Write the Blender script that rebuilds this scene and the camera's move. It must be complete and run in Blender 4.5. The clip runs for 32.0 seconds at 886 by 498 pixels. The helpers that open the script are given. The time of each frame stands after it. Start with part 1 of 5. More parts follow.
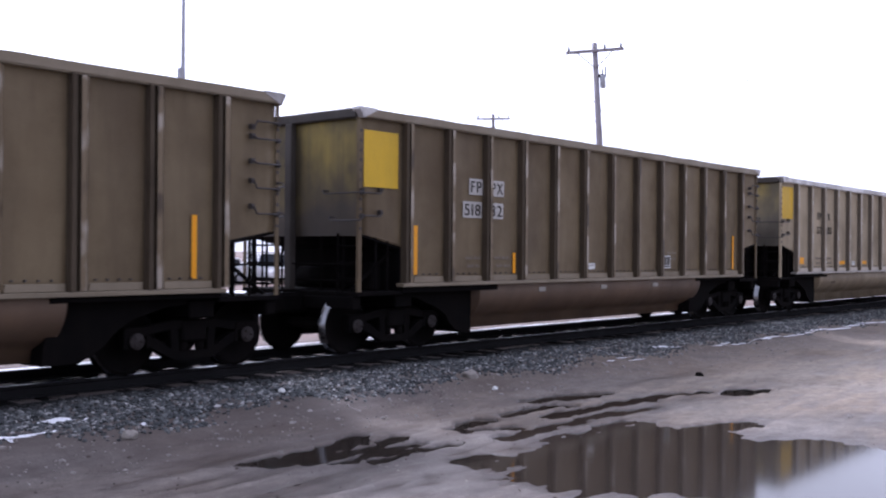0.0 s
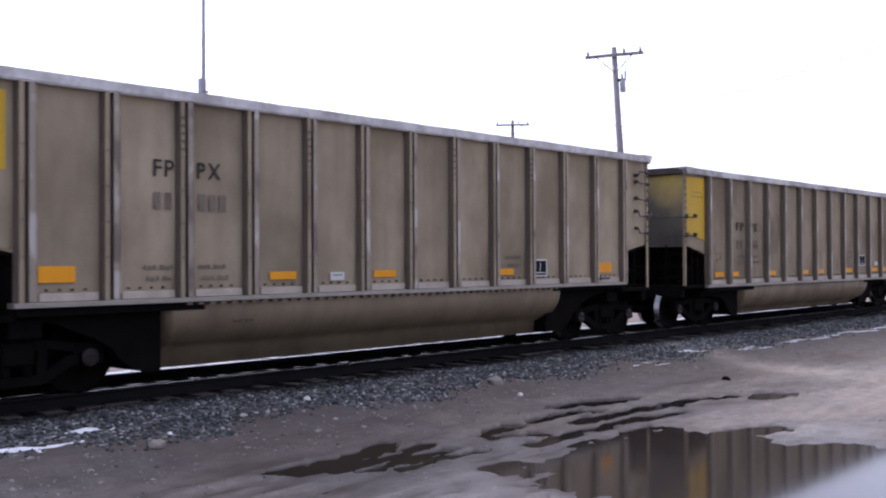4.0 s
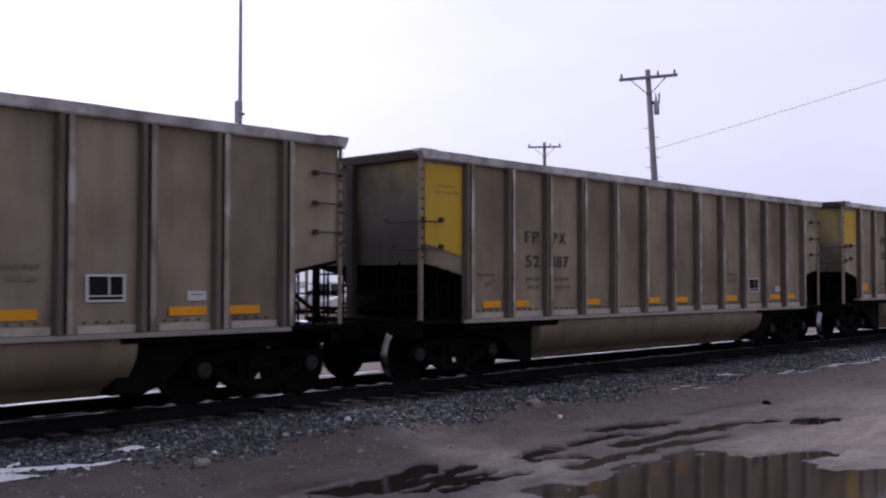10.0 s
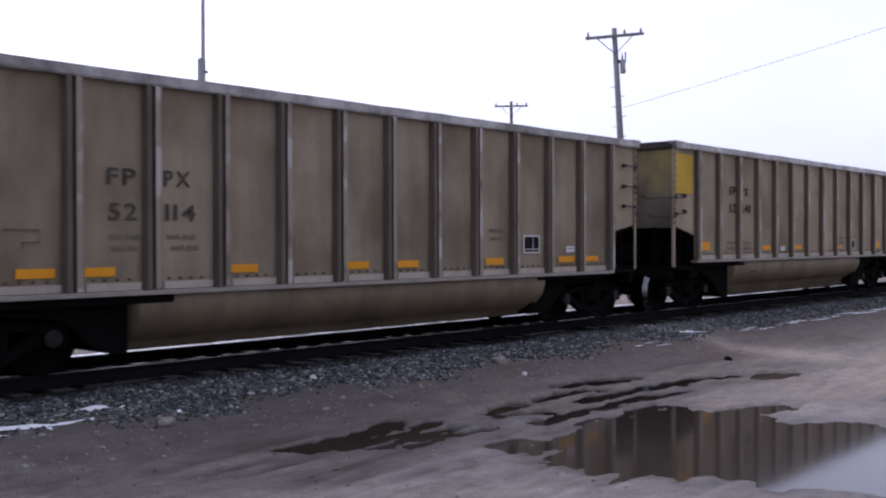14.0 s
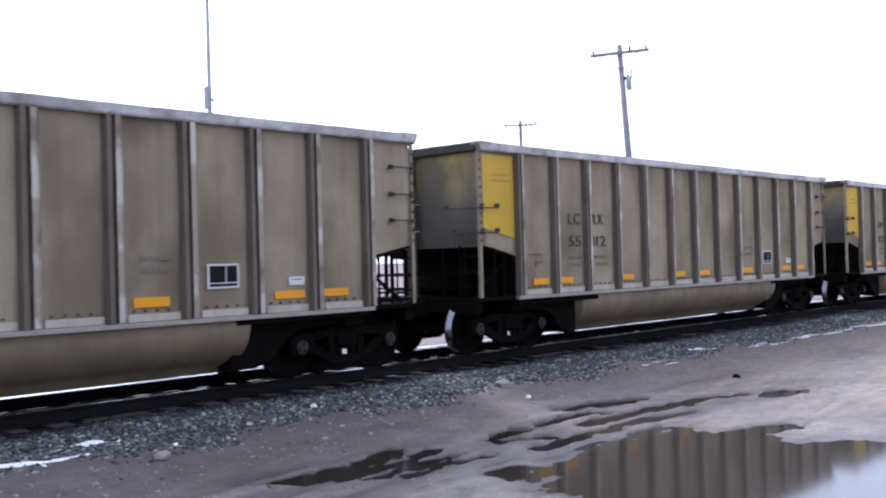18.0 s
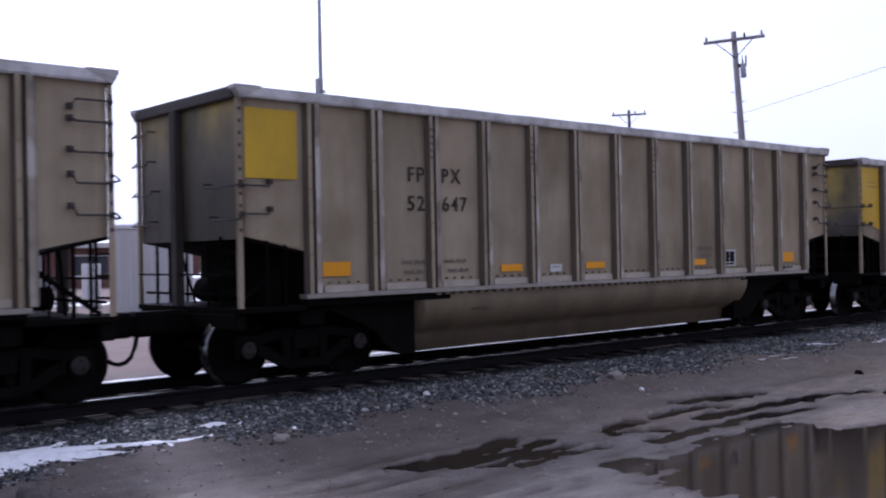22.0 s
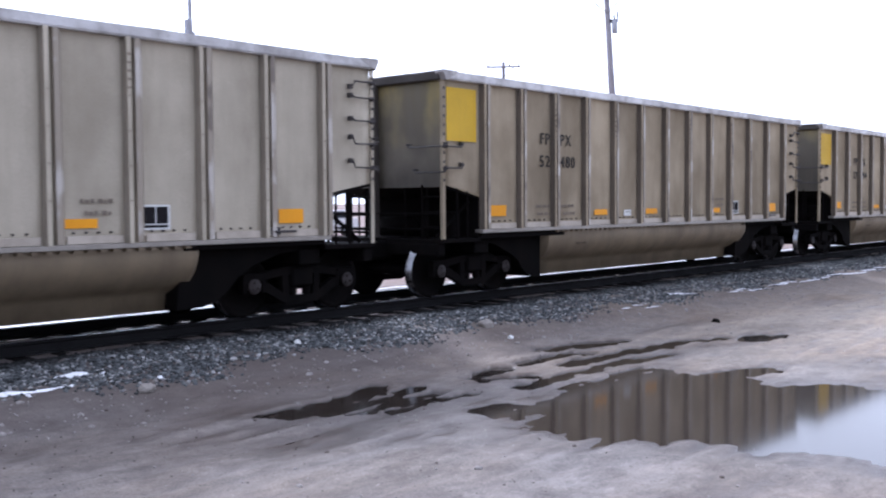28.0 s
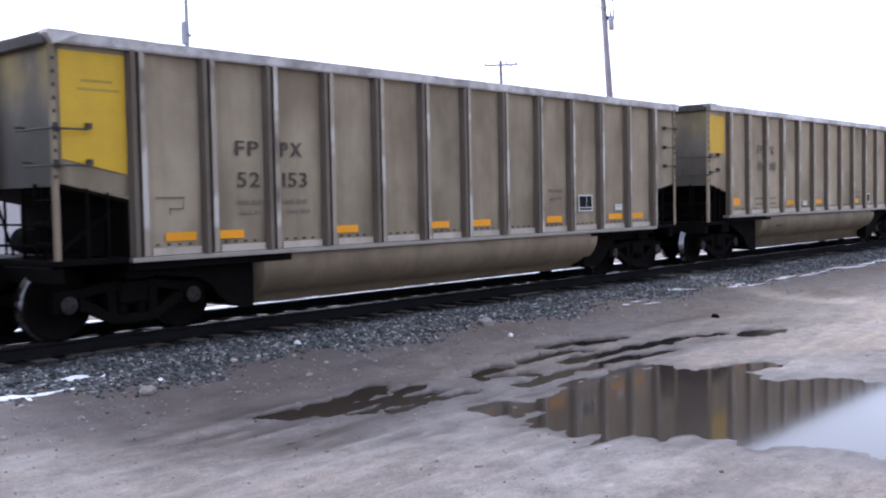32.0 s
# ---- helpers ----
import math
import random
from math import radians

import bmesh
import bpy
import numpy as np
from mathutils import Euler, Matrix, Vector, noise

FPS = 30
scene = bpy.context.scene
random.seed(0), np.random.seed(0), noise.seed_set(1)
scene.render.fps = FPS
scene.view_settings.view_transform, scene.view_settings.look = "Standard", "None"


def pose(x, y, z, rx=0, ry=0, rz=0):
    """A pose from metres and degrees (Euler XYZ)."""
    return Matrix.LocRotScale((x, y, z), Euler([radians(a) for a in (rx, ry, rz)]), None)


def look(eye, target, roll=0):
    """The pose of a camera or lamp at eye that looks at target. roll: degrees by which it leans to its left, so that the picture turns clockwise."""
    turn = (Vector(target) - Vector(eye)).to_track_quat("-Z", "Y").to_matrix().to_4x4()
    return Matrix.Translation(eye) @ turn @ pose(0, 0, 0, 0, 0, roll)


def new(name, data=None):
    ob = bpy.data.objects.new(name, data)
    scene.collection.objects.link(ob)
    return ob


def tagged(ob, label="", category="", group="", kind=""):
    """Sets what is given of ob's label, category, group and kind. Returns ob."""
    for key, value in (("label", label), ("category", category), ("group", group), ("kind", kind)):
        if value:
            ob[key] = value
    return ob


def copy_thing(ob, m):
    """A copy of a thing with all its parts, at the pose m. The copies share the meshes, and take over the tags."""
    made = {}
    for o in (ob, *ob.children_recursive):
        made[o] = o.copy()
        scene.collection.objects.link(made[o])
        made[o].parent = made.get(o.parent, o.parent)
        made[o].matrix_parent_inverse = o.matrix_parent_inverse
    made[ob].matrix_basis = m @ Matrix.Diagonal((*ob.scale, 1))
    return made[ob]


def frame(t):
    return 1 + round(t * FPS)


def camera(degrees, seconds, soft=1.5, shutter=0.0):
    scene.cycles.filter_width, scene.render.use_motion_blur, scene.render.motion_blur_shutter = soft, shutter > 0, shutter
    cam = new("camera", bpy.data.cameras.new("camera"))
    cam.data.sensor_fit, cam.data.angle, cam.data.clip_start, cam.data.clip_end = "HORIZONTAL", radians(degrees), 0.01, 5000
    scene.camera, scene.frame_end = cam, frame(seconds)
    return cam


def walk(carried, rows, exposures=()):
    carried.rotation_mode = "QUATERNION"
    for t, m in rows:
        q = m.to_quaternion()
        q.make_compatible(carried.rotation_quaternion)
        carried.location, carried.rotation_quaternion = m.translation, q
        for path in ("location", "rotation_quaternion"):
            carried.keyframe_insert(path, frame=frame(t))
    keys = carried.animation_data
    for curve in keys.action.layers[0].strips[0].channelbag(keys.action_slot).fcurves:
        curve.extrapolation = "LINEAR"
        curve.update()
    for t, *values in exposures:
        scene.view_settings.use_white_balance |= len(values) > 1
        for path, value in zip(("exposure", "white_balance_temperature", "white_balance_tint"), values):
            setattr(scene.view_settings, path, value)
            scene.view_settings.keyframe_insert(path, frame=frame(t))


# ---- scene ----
LENS = 46.92
# seconds, heading, pitch, roll, place
VIEW = [
    (0.0, -49.49, 0.19, -0.43, -0.008, -0.086, 2.111), (0.5, -49.16, 0.16, -0.39, -0.004, -0.076, 2.107), (1.0, -49.25, 0.12, -0.59, 0.005, -0.063, 2.107),
    (1.5, -48.98, 0.33, -0.48, 0.005, -0.065, 2.108), (2.0, -48.71, 0.51, -0.34, 0.011, -0.046, 2.107), (2.5, -48.80, 0.66, -0.13, 0.005, -0.065, 2.098),
    (3.0, -48.81, 0.49, -0.29, 0.011, -0.064, 2.108), (3.5, -48.69, 0.43, -0.12, 0.009, -0.052, 2.094), (5.5, -47.02, 1.66, 0.95, -0.122, 0.049, 2.134),
    (6.0, -47.06, 1.43, -0.64, -0.139, 0.064, 2.126), (6.5, -45.68, 1.57, -0.38, -0.139, 0.056, 2.114), (7.0, -45.11, 1.91, 0.09, -0.137, 0.033, 2.134),
    (7.5, -46.40, 2.33, 0.22, -0.144, 0.024, 2.112), (8.0, -46.86, 2.50, 0.99, -0.143, 0.023, 2.129), (8.5, -47.01, 2.20, 0.78, -0.145, 0.033, 2.109),
    (9.0, -46.53, 2.15, 0.41, -0.158, 0.030, 2.126), (9.5, -46.51, 1.83, 0.48, -0.151, 0.026, 2.108), (10.0, -46.71, 1.80, -0.04, -0.153, 0.050, 2.098),
    (10.5, -47.56, 1.15, -0.16, -0.122, 0.036, 2.090), (11.0, -47.58, 0.43, -0.31, -0.147, 0.052, 2.096), (11.5, -47.35, -0.16, -0.31, -0.140, 0.060, 2.097),
    (12.0, -47.99, -0.68, -0.29, -0.145, 0.055, 2.099), (12.5, -48.17, -0.78, -0.23, -0.143, 0.046, 2.099), (13.0, -48.12, -0.43, -0.14, -0.166, 0.026, 2.107),
    (13.5, -48.25, -0.63, -0.23, -0.143, 0.056, 2.097), (14.0, -48.54, -0.45, 0.13, -0.121, 0.036, 2.076), (14.5, -49.80, -1.21, 1.50, -0.032, -0.031, 2.080),
    (16.5, -48.12, -3.18, -0.04, -0.059, -0.033, 2.124), (17.0, -49.98, -1.89, 0.54, -0.097, -0.046, 2.103), (17.5, -49.35, -2.67, 1.27, -0.021, -0.060, 2.093),
    (18.0, -47.66, 0.69, 1.56, 0.106, -0.073, 2.128), (18.5, -44.25, 0.35, 3.99, 0.133, -0.066, 2.068), (19.0, -38.49, 0.56, 3.35, 0.153, -0.047, 2.110),
    (19.5, -40.52, 1.34, 2.67, 0.097, -0.032, 2.104), (20.0, -42.80, 0.81, 2.25, 0.024, 0.007, 2.120), (20.5, -43.14, 0.47, 1.37, 0.020, -0.009, 2.109),
    (21.0, -42.74, 1.40, 1.44, 0.016, -0.000, 2.115), (21.5, -42.46, 0.91, 0.99, 0.021, -0.010, 2.115), (22.0, -41.81, 0.31, 1.14, 0.018, 0.002, 2.113),
    (22.5, -41.86, 0.18, 1.05, 0.029, -0.017, 2.109), (23.0, -41.59, -0.00, 0.10, 0.024, -0.024, 2.127), (23.5, -43.67, 0.17, 0.77, 0.044, -0.018, 2.098),
    (24.0, -45.76, -1.18, -0.36, 0.046, 0.002, 2.099), (24.5, -46.70, -1.71, 0.76, 0.009, -0.022, 2.049), (25.0, -51.65, -1.07, -1.65, -0.030, -0.067, 2.079),
    (25.5, -51.29, -0.73, -1.79, -0.043, -0.043, 2.128), (27.5, -48.87, -2.81, 0.15, 0.045, 0.003, 2.098), (28.0, -48.87, -2.59, 0.39, 0.059, 0.025, 2.093),
    (28.5, -48.69, -2.60, 0.44, 0.048, 0.006, 2.091), (29.0, -48.54, -2.80, 0.70, 0.058, 0.017, 2.091), (29.5, -48.45, -2.34, 1.01, 0.048, -0.010, 2.094),
    (30.0, -49.21, -2.06, 1.25, 0.077, 0.021, 2.083), (30.5, -48.89, -2.46, 1.24, 0.061, 0.003, 2.089), (31.0, -48.80, -2.74, 1.11, 0.054, -0.020, 2.092),
    (31.5, -48.79, -2.81, 0.99, 0.051, -0.010, 2.094), (32.0, -48.91, -2.65, 1.12, 0.055, -0.003, 2.092),
]
cam = camera(LENS, 32.0, soft=2.1, shutter=0.06)
# seconds, stops, kelvin, tint: the phone's own exposure swings
EXPOSURE = [(t, s, 5600 if 7.6 < t < 11.5 else 5420 if t < 15 else 5200 if t < 18.5 else 5250 if t < 24.5 else 5270, 29 if 7.6 < t < 11.5 else 24 if t < 15 else 18 if t < 18.5 else 26 if t < 24.5 else 18) for t, s in (
    (0.0, -0.2), (1.0, -0.3), (3.0, -0.35), (6.0, -0.4), (7.5, -0.45), (8.0, -1.1), (9.0, -1.25), (10.0, -1.25), (11.0, -1.2), (12.0, -0.85), (13.0, -0.85),
    (14.0, -0.9), (14.5, -0.8), (16.5, 0.0), (17.0, 0.0), (18.0, 0.1), (19.0, -0.8), (21.0, -0.85), (23.0, -0.9), (24.0, -0.65), (25.0, 0.1), (25.5, 0.15), (27.5, 0.15), (32.0, 0.1))]
walk(cam, [(t, pose(x, y, z, 90 + p, r, h)) for t, h, p, r, x, y, z in VIEW], EXPOSURE)

# ---- light: bright overcast winter sky, brighter behind the train ----
SUN_UP, SUN_TURN = 41, 17        # the sun stands behind the train, veiled by thin cloud
world = bpy.data.worlds.new("overcast_sky")
scene.world = world
world.use_nodes = True
wn, wl = world.node_tree.nodes, world.node_tree.links
wn.clear()
sky = wn.new("ShaderNodeTexSky")
sky.sky_type = "NISHITA"
sky.sun_disc = False
sky.sun_elevation, sky.sun_rotation = radians(SUN_UP), radians(SUN_TURN)
sky.air_density, sky.dust_density, sky.ozone_density = 1.0, 6.0, 1.0
grey = wn.new("ShaderNodeHueSaturation")
grey.inputs["Saturation"].default_value = 0.13
wl.new(sky.outputs[0], grey.inputs["Color"])
veil = wn.new("ShaderNodeMixRGB")
veil.inputs[0].default_value = 0.45
# the cloud deck glows broadly on the sun's side and dulls away from it
wtc = wn.new("ShaderNodeTexCoord")
side = wn.new("ShaderNodeVectorMath")
side.operation = "DOT_PRODUCT"
side.inputs[1].default_value = (0.62, 0.74, 0.26)
wl.new(wtc.outputs["Generated"], side.inputs[0])
glow = wn.new("ShaderNodeMapRange")
glow.inputs[1].default_value, glow.inputs[2].default_value = -0.6, 0.85
glow.inputs[3].default_value, glow.inputs[4].default_value = 0.0, 1.0
wl.new(side.outputs["Value"], glow.inputs[0])
clouds = wn.new("ShaderNodeTexNoise")
clouds.inputs["Scale"].default_value, clouds.inputs["Detail"].default_value = 2.2, 5.0
cloud_map = wn.new("ShaderNodeMapping")
cloud_map.inputs["Scale"].default_value = (1, 1, 3)
wl.new(wtc.outputs["Generated"], cloud_map.inputs[0])
wl.new(cloud_map.outputs[0], clouds.inputs["Vector"])
deck = wn.new("ShaderNodeMixRGB")
deck.inputs[1].default_value, deck.inputs[2].default_value = (7.4, 7.4, 7.6, 1), (15.8, 15.8, 16.1, 1)
wl.new(glow.outputs[0], deck.inputs[0])
cloudy = wn.new("ShaderNodeMixRGB")
mottle = wn.new("ShaderNodeMapRange")
mottle.inputs[1].default_value, mottle.inputs[2].default_value = 0.3, 0.7
mottle.inputs[3].default_value, mottle.inputs[4].default_value = 0.9, 1.1
wl.new(clouds.outputs["Fac"], mottle.inputs[0])
cloudy.blend_type = "MULTIPLY"
cloudy.inputs[0].default_value = 1.0
wl.new(deck.outputs[0], cloudy.inputs[1])
wl.new(mottle.outputs[0], cloudy.inputs[2])
wl.new(cloudy.outputs[0], veil.inputs[2])
wl.new(grey.outputs[0], veil.inputs[1])
bg = wn.new("ShaderNodeBackground")
bg.inputs["Strength"].default_value = 0.2
wl.new(veil.outputs[0], bg.inputs["Color"])
wout = wn.new("ShaderNodeOutputWorld")
wl.new(bg.outputs[0], wout.inputs[0])

sun_data = bpy.data.lights.new("sun", "SUN")
sun_data.energy, sun_data.angle, sun_data.color = 3.2, radians(9), (1.0, 0.95, 0.87)
sun = new("sun", sun_data)
sun.matrix_world = look((0, 0, 60), (-math.sin(radians(SUN_TURN)), -math.cos(radians(SUN_TURN)), 60 - math.tan(radians(SUN_UP))))


# ---- materials ----
def material(name, build):
    m = bpy.data.materials.new(name)
    m.use_nodes = True
    n, l = m.node_tree.nodes, m.node_tree.links
    build(m, n, l, n["Principled BSDF"])
    return m


def own_place(n, l):
    """Object coordinates, moved by a random step for each object, so that no two parts are stained alike."""
    tc = n.new("ShaderNodeTexCoord")
    oi = n.new("ShaderNodeObjectInfo")
    shift = n.new("ShaderNodeVectorMath")
    shift.operation = "SCALE"
    shift.inputs[0].default_value = (53.0, 17.0, 41.0)
    l.new(oi.outputs["Random"], shift.inputs["Scale"])
    add = n.new("ShaderNodeVectorMath")
    l.new(tc.outputs["Object"], add.inputs[0])
    l.new(shift.outputs[0], add.inputs[1])
    return add.outputs[0]


def noise_tex(n, l, scale, detail=6.0, stretch=(1, 1, 1), rough=0.6, coords="Object", place=None):
    tc = n.new("ShaderNodeTexCoord")
    mp = n.new("ShaderNodeMapping")
    mp.inputs["Scale"].default_value = stretch
    tx = n.new("ShaderNodeTexNoise")
    tx.inputs["Scale"].default_value = scale
    tx.inputs["Detail"].default_value = detail
    tx.inputs["Roughness"].default_value = rough
    l.new(place or tc.outputs[coords], mp.inputs[0])
    l.new(mp.outputs[0], tx.inputs["Vector"])
    return tx.outputs["Fac"]


def ramp(n, l, fac, stops):
    r = n.new("ShaderNodeValToRGB")
    el = r.color_ramp.elements
    while len(el) < len(stops):
        el.new(0.5)
    for e, (pos, c) in zip(el, stops):
        e.position = pos
        e.color = (*c, 1) if len(c) == 3 else c
    l.new(fac, r.inputs[0])
    return r.outputs[0]


def mix(n, l, fac, a, b, mode="MIX"):
    m = n.new("ShaderNodeMixRGB")
    m.blend_type = mode
    for i, v in enumerate((fac, a, b)):
        if isinstance(v, (int, float)):
            m.inputs[i].default_value = v
        elif isinstance(v, tuple):
            m.inputs[i].default_value = (*v, 1)
        else:
            l.new(v, m.inputs[i])
    return m.outputs[0]


def bump(n, l, p, height, strength, dist):
    b = n.new("ShaderNodeBump")
    b.inputs["Strength"].default_value = strength
    b.inputs["Distance"].default_value = dist
    l.new(height, b.inputs["Height"])
    l.new(b.outputs[0], p.inputs["Normal"])


def worn(name, base, dirt, amount=0.5, rough=0.6, metal=0.0, scale=1.2, streak=0.12, grain=60.0, rand=0.06, bumpy=0.15, gloss=0.5, smudge=0.0):
    """Painted or bare metal with vertical streaks, blotches of dirt and fine grain."""
    def build(m, n, l, p):
        place = own_place(n, l)
        blot = noise_tex(n, l, scale, 6, place=place)
        run = noise_tex(n, l, 4.0, 5, (1, 1, streak), place=place)
        fine = noise_tex(n, l, grain, 3)
        c = mix(n, l, ramp(n, l, blot, [(0.38, (0, 0, 0)), (0.72, (amount,) * 3)]), base, dirt)
        if smudge:
            # soft, broad smears of coal dust, and paler places that were scoured
            broad = noise_tex(n, l, 0.75, 3, (1.3, 1, 0.8), 0.5, place=place)
            c = mix(n, l, ramp(n, l, broad, [(0.34, (smudge,) * 3), (0.52, (0, 0, 0))]), c, dirt)
            c = mix(n, l, ramp(n, l, broad, [(0.54, (0, 0, 0)), (0.72, (smudge * 0.6,) * 3)]), c, tuple(min(1, v * 1.3) for v in base))
        c = mix(n, l, ramp(n, l, run, [(0.45, (0, 0, 0)), (0.75, (amount * 0.8,) * 3)]), c, dirt)
        c = mix(n, l, 0.25, c, ramp(n, l, fine, [(0.3, (0.35,) * 3), (0.7, (0.65,) * 3)]), "OVERLAY")
        oi = n.new("ShaderNodeObjectInfo")
        hs = n.new("ShaderNodeHueSaturation")
        mr = n.new("ShaderNodeMapRange")
        mr.inputs[3].default_value, mr.inputs[4].default_value = 1 - rand, 1 + rand
        l.new(oi.outputs["Random"], mr.inputs[0])
        l.new(mr.outputs[0], hs.inputs["Value"])
        l.new(c, hs.inputs["Color"])
        l.new(hs.outputs[0], p.inputs["Base Color"])
        l.new(ramp(n, l, blot, [(0.3, (rough - 0.1,) * 3), (0.7, (min(1, rough + 0.15),) * 3)]), p.inputs["Roughness"])
        p.inputs["Metallic"].default_value = metal
        p.inputs["Specular IOR Level"].default_value = gloss
        bump(n, l, p, fine, bumpy, 0.004)
    return material(name, build)


ALU = worn("weathered_aluminium", (0.4, 0.331, 0.232), (0.195, 0.155, 0.102), 0.45, 0.68, 0.04, rand=0.1, gloss=0.1, smudge=0.6)
ALU_DARK = worn("sooty_aluminium", (0.07, 0.061, 0.053), (0.032, 0.027, 0.024), 0.6, 0.65, 0.1, gloss=0.2)
ALU_LIGHT = worn("bright_aluminium", (0.335, 0.305, 0.265), (0.2, 0.172, 0.14), 0.4, 0.4, 0.35, scale=3)
CHORD = worn("chord_aluminium", (0.52, 0.49, 0.47), (0.15, 0.132, 0.125), 0.8, 0.42, 0.4, scale=1.0, streak=1)
CHORD_PALE = worn("pale_chord_aluminium", (0.66, 0.64, 0.63), (0.25, 0.225, 0.21), 0.75, 0.45, 0.3, scale=1.0, streak=1)
ALU_B = worn("streaked_aluminium", (0.354, 0.295, 0.206), (0.16, 0.125, 0.082), 0.5, 0.68, 0.04, streak=0.06, rand=0.1, gloss=0.1, smudge=0.65)
ALU_PALE = worn("pale_aluminium", (0.5, 0.445, 0.345), (0.28, 0.24, 0.178), 0.4, 0.6, 0.1, rand=0.07, gloss=0.25, smudge=0.5)
# groove colours: soot, plus the shade of recesses and flanks painted in
GROOVE = worn("soot_and_shade_groove", (0.175, 0.146, 0.114), (0.1, 0.082, 0.065), 0.6, 0.8, gloss=0.15)
GROOVE_PALE = worn("dust_and_shade_groove", (0.3, 0.262, 0.207), (0.19, 0.16, 0.125), 0.6, 0.8, gloss=0.15)
GROOVE_BROWN = worn("brown_soot_and_shade_groove", (0.085, 0.064, 0.042), (0.045, 0.036, 0.026), 0.6, 0.8, gloss=0.15)
BROWN = worn("brown_paint", (0.165, 0.122, 0.066), (0.075, 0.05, 0.028), 0.5, 0.6, gloss=0.3, smudge=0.5)
BROWN_LIGHT = worn("brown_paint_rubbed", (0.22, 0.175, 0.115), (0.12, 0.09, 0.052), 0.4, 0.5)
OLIVE = worn("olive_tan_paint", (0.235, 0.2, 0.128), (0.13, 0.105, 0.066), 0.5, 0.6, gloss=0.3, smudge=0.5)
OCHRE = worn("tan_paint", (0.255, 0.172, 0.083), (0.14, 0.09, 0.048), 0.5, 0.6, gloss=0.3, smudge=0.5)
TEAL = worn("teal_paint", (0.0252, 0.144, 0.166), (0.0216, 0.0504, 0.0576), 0.5, 0.5)
TUB = worn("tub_sheet", (0.25, 0.194, 0.12), (0.1, 0.073, 0.046), 0.6, 0.55, 0.15)
TUB_BROWN = worn("tub_sheet_brown", (0.12, 0.072, 0.04), (0.056, 0.036, 0.024), 0.5, 0.6, smudge=0.5)
# sooty steel, blacker than soot: shade below the cars is in this colour
BLACK = worn("sooty_steel_and_shade", (0.005, 0.0046, 0.0046), (0.012, 0.0095, 0.0085), 0.5, 0.8, 0.0, scale=3, gloss=0.02)
KICK = worn("rubbed_kick_plate", (0.5, 0.44, 0.365), (0.3, 0.25, 0.19), 0.5, 0.45, 0.2, scale=4)
RUST = worn("rusty_cap", (0.026, 0.018, 0.016), (0.014, 0.01, 0.009), 0.5, 0.75, 0.0, scale=6)
IRON = worn("dark_grab_iron", (0.05, 0.045, 0.045), (0.09, 0.07, 0.06), 0.4, 0.6, 0.3)
TREAD = worn("polished_tread", (0.3, 0.3, 0.31), (0.08, 0.08, 0.08), 0.6, 0.13, 1.0)
RAILTOP = worn("polished_rail_head", (0.22, 0.22, 0.23), (0.09, 0.088, 0.088), 0.7, 0.3, 1.0, streak=1)
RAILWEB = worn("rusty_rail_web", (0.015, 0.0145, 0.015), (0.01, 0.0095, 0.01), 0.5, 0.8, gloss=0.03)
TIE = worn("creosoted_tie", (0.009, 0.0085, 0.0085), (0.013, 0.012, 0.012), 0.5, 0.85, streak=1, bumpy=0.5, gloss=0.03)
YELLOW = worn("yellow_paint", (0.64, 0.4, 0.012), (0.4, 0.27, 0.05), 0.35, 0.55, smudge=0.3, gloss=0.3)


def rubbed_face(name, dark, mid, pale):
    """The outer face of a post: bare and pale where it was rubbed, sooty in between, each post in its own places."""
    def build(m, n, l, p):
        tc = n.new("ShaderNodeTexCoord")
        oi = n.new("ShaderNodeObjectInfo")
        shift = n.new("ShaderNodeVectorMath")
        shift.operation = "SCALE"
        shift.inputs[0].default_value = (3.0, 17.0, 41.0)
        l.new(oi.outputs["Random"], shift.inputs["Scale"])
        add = n.new("ShaderNodeVectorMath")
        l.new(tc.outputs["Object"], add.inputs[0])
        l.new(shift.outputs[0], add.inputs[1])
        tx = n.new("ShaderNodeTexNoise")
        tx.inputs["Scale"].default_value = 1.5
        tx.inputs["Detail"].default_value = 2.5
        tx.inputs["Roughness"].default_value = 0.5
        l.new(add.outputs[0], tx.inputs["Vector"])
        c = ramp(n, l, tx.outputs["Fac"], [(0.36, dark), (0.44, mid), (0.54, mid), (0.6, pale)])
        l.new(c, p.inputs["Base Color"])
        p.inputs["Roughness"].default_value = 0.45
        p.inputs["Metallic"].default_value = 0.25
        bump(n, l, p, tx.outputs["Fac"], 0.2, 0.01)
    return material(name, build)


POST_FACE = rubbed_face("rubbed_post_face", (0.17, 0.14, 0.112), (0.32, 0.275, 0.215), (0.5, 0.46, 0.41))
POST_FACE_BROWN = rubbed_face("rubbed_brown_post_face", (0.07, 0.048, 0.028), (0.165, 0.12, 0.068), (0.34, 0.29, 0.23))


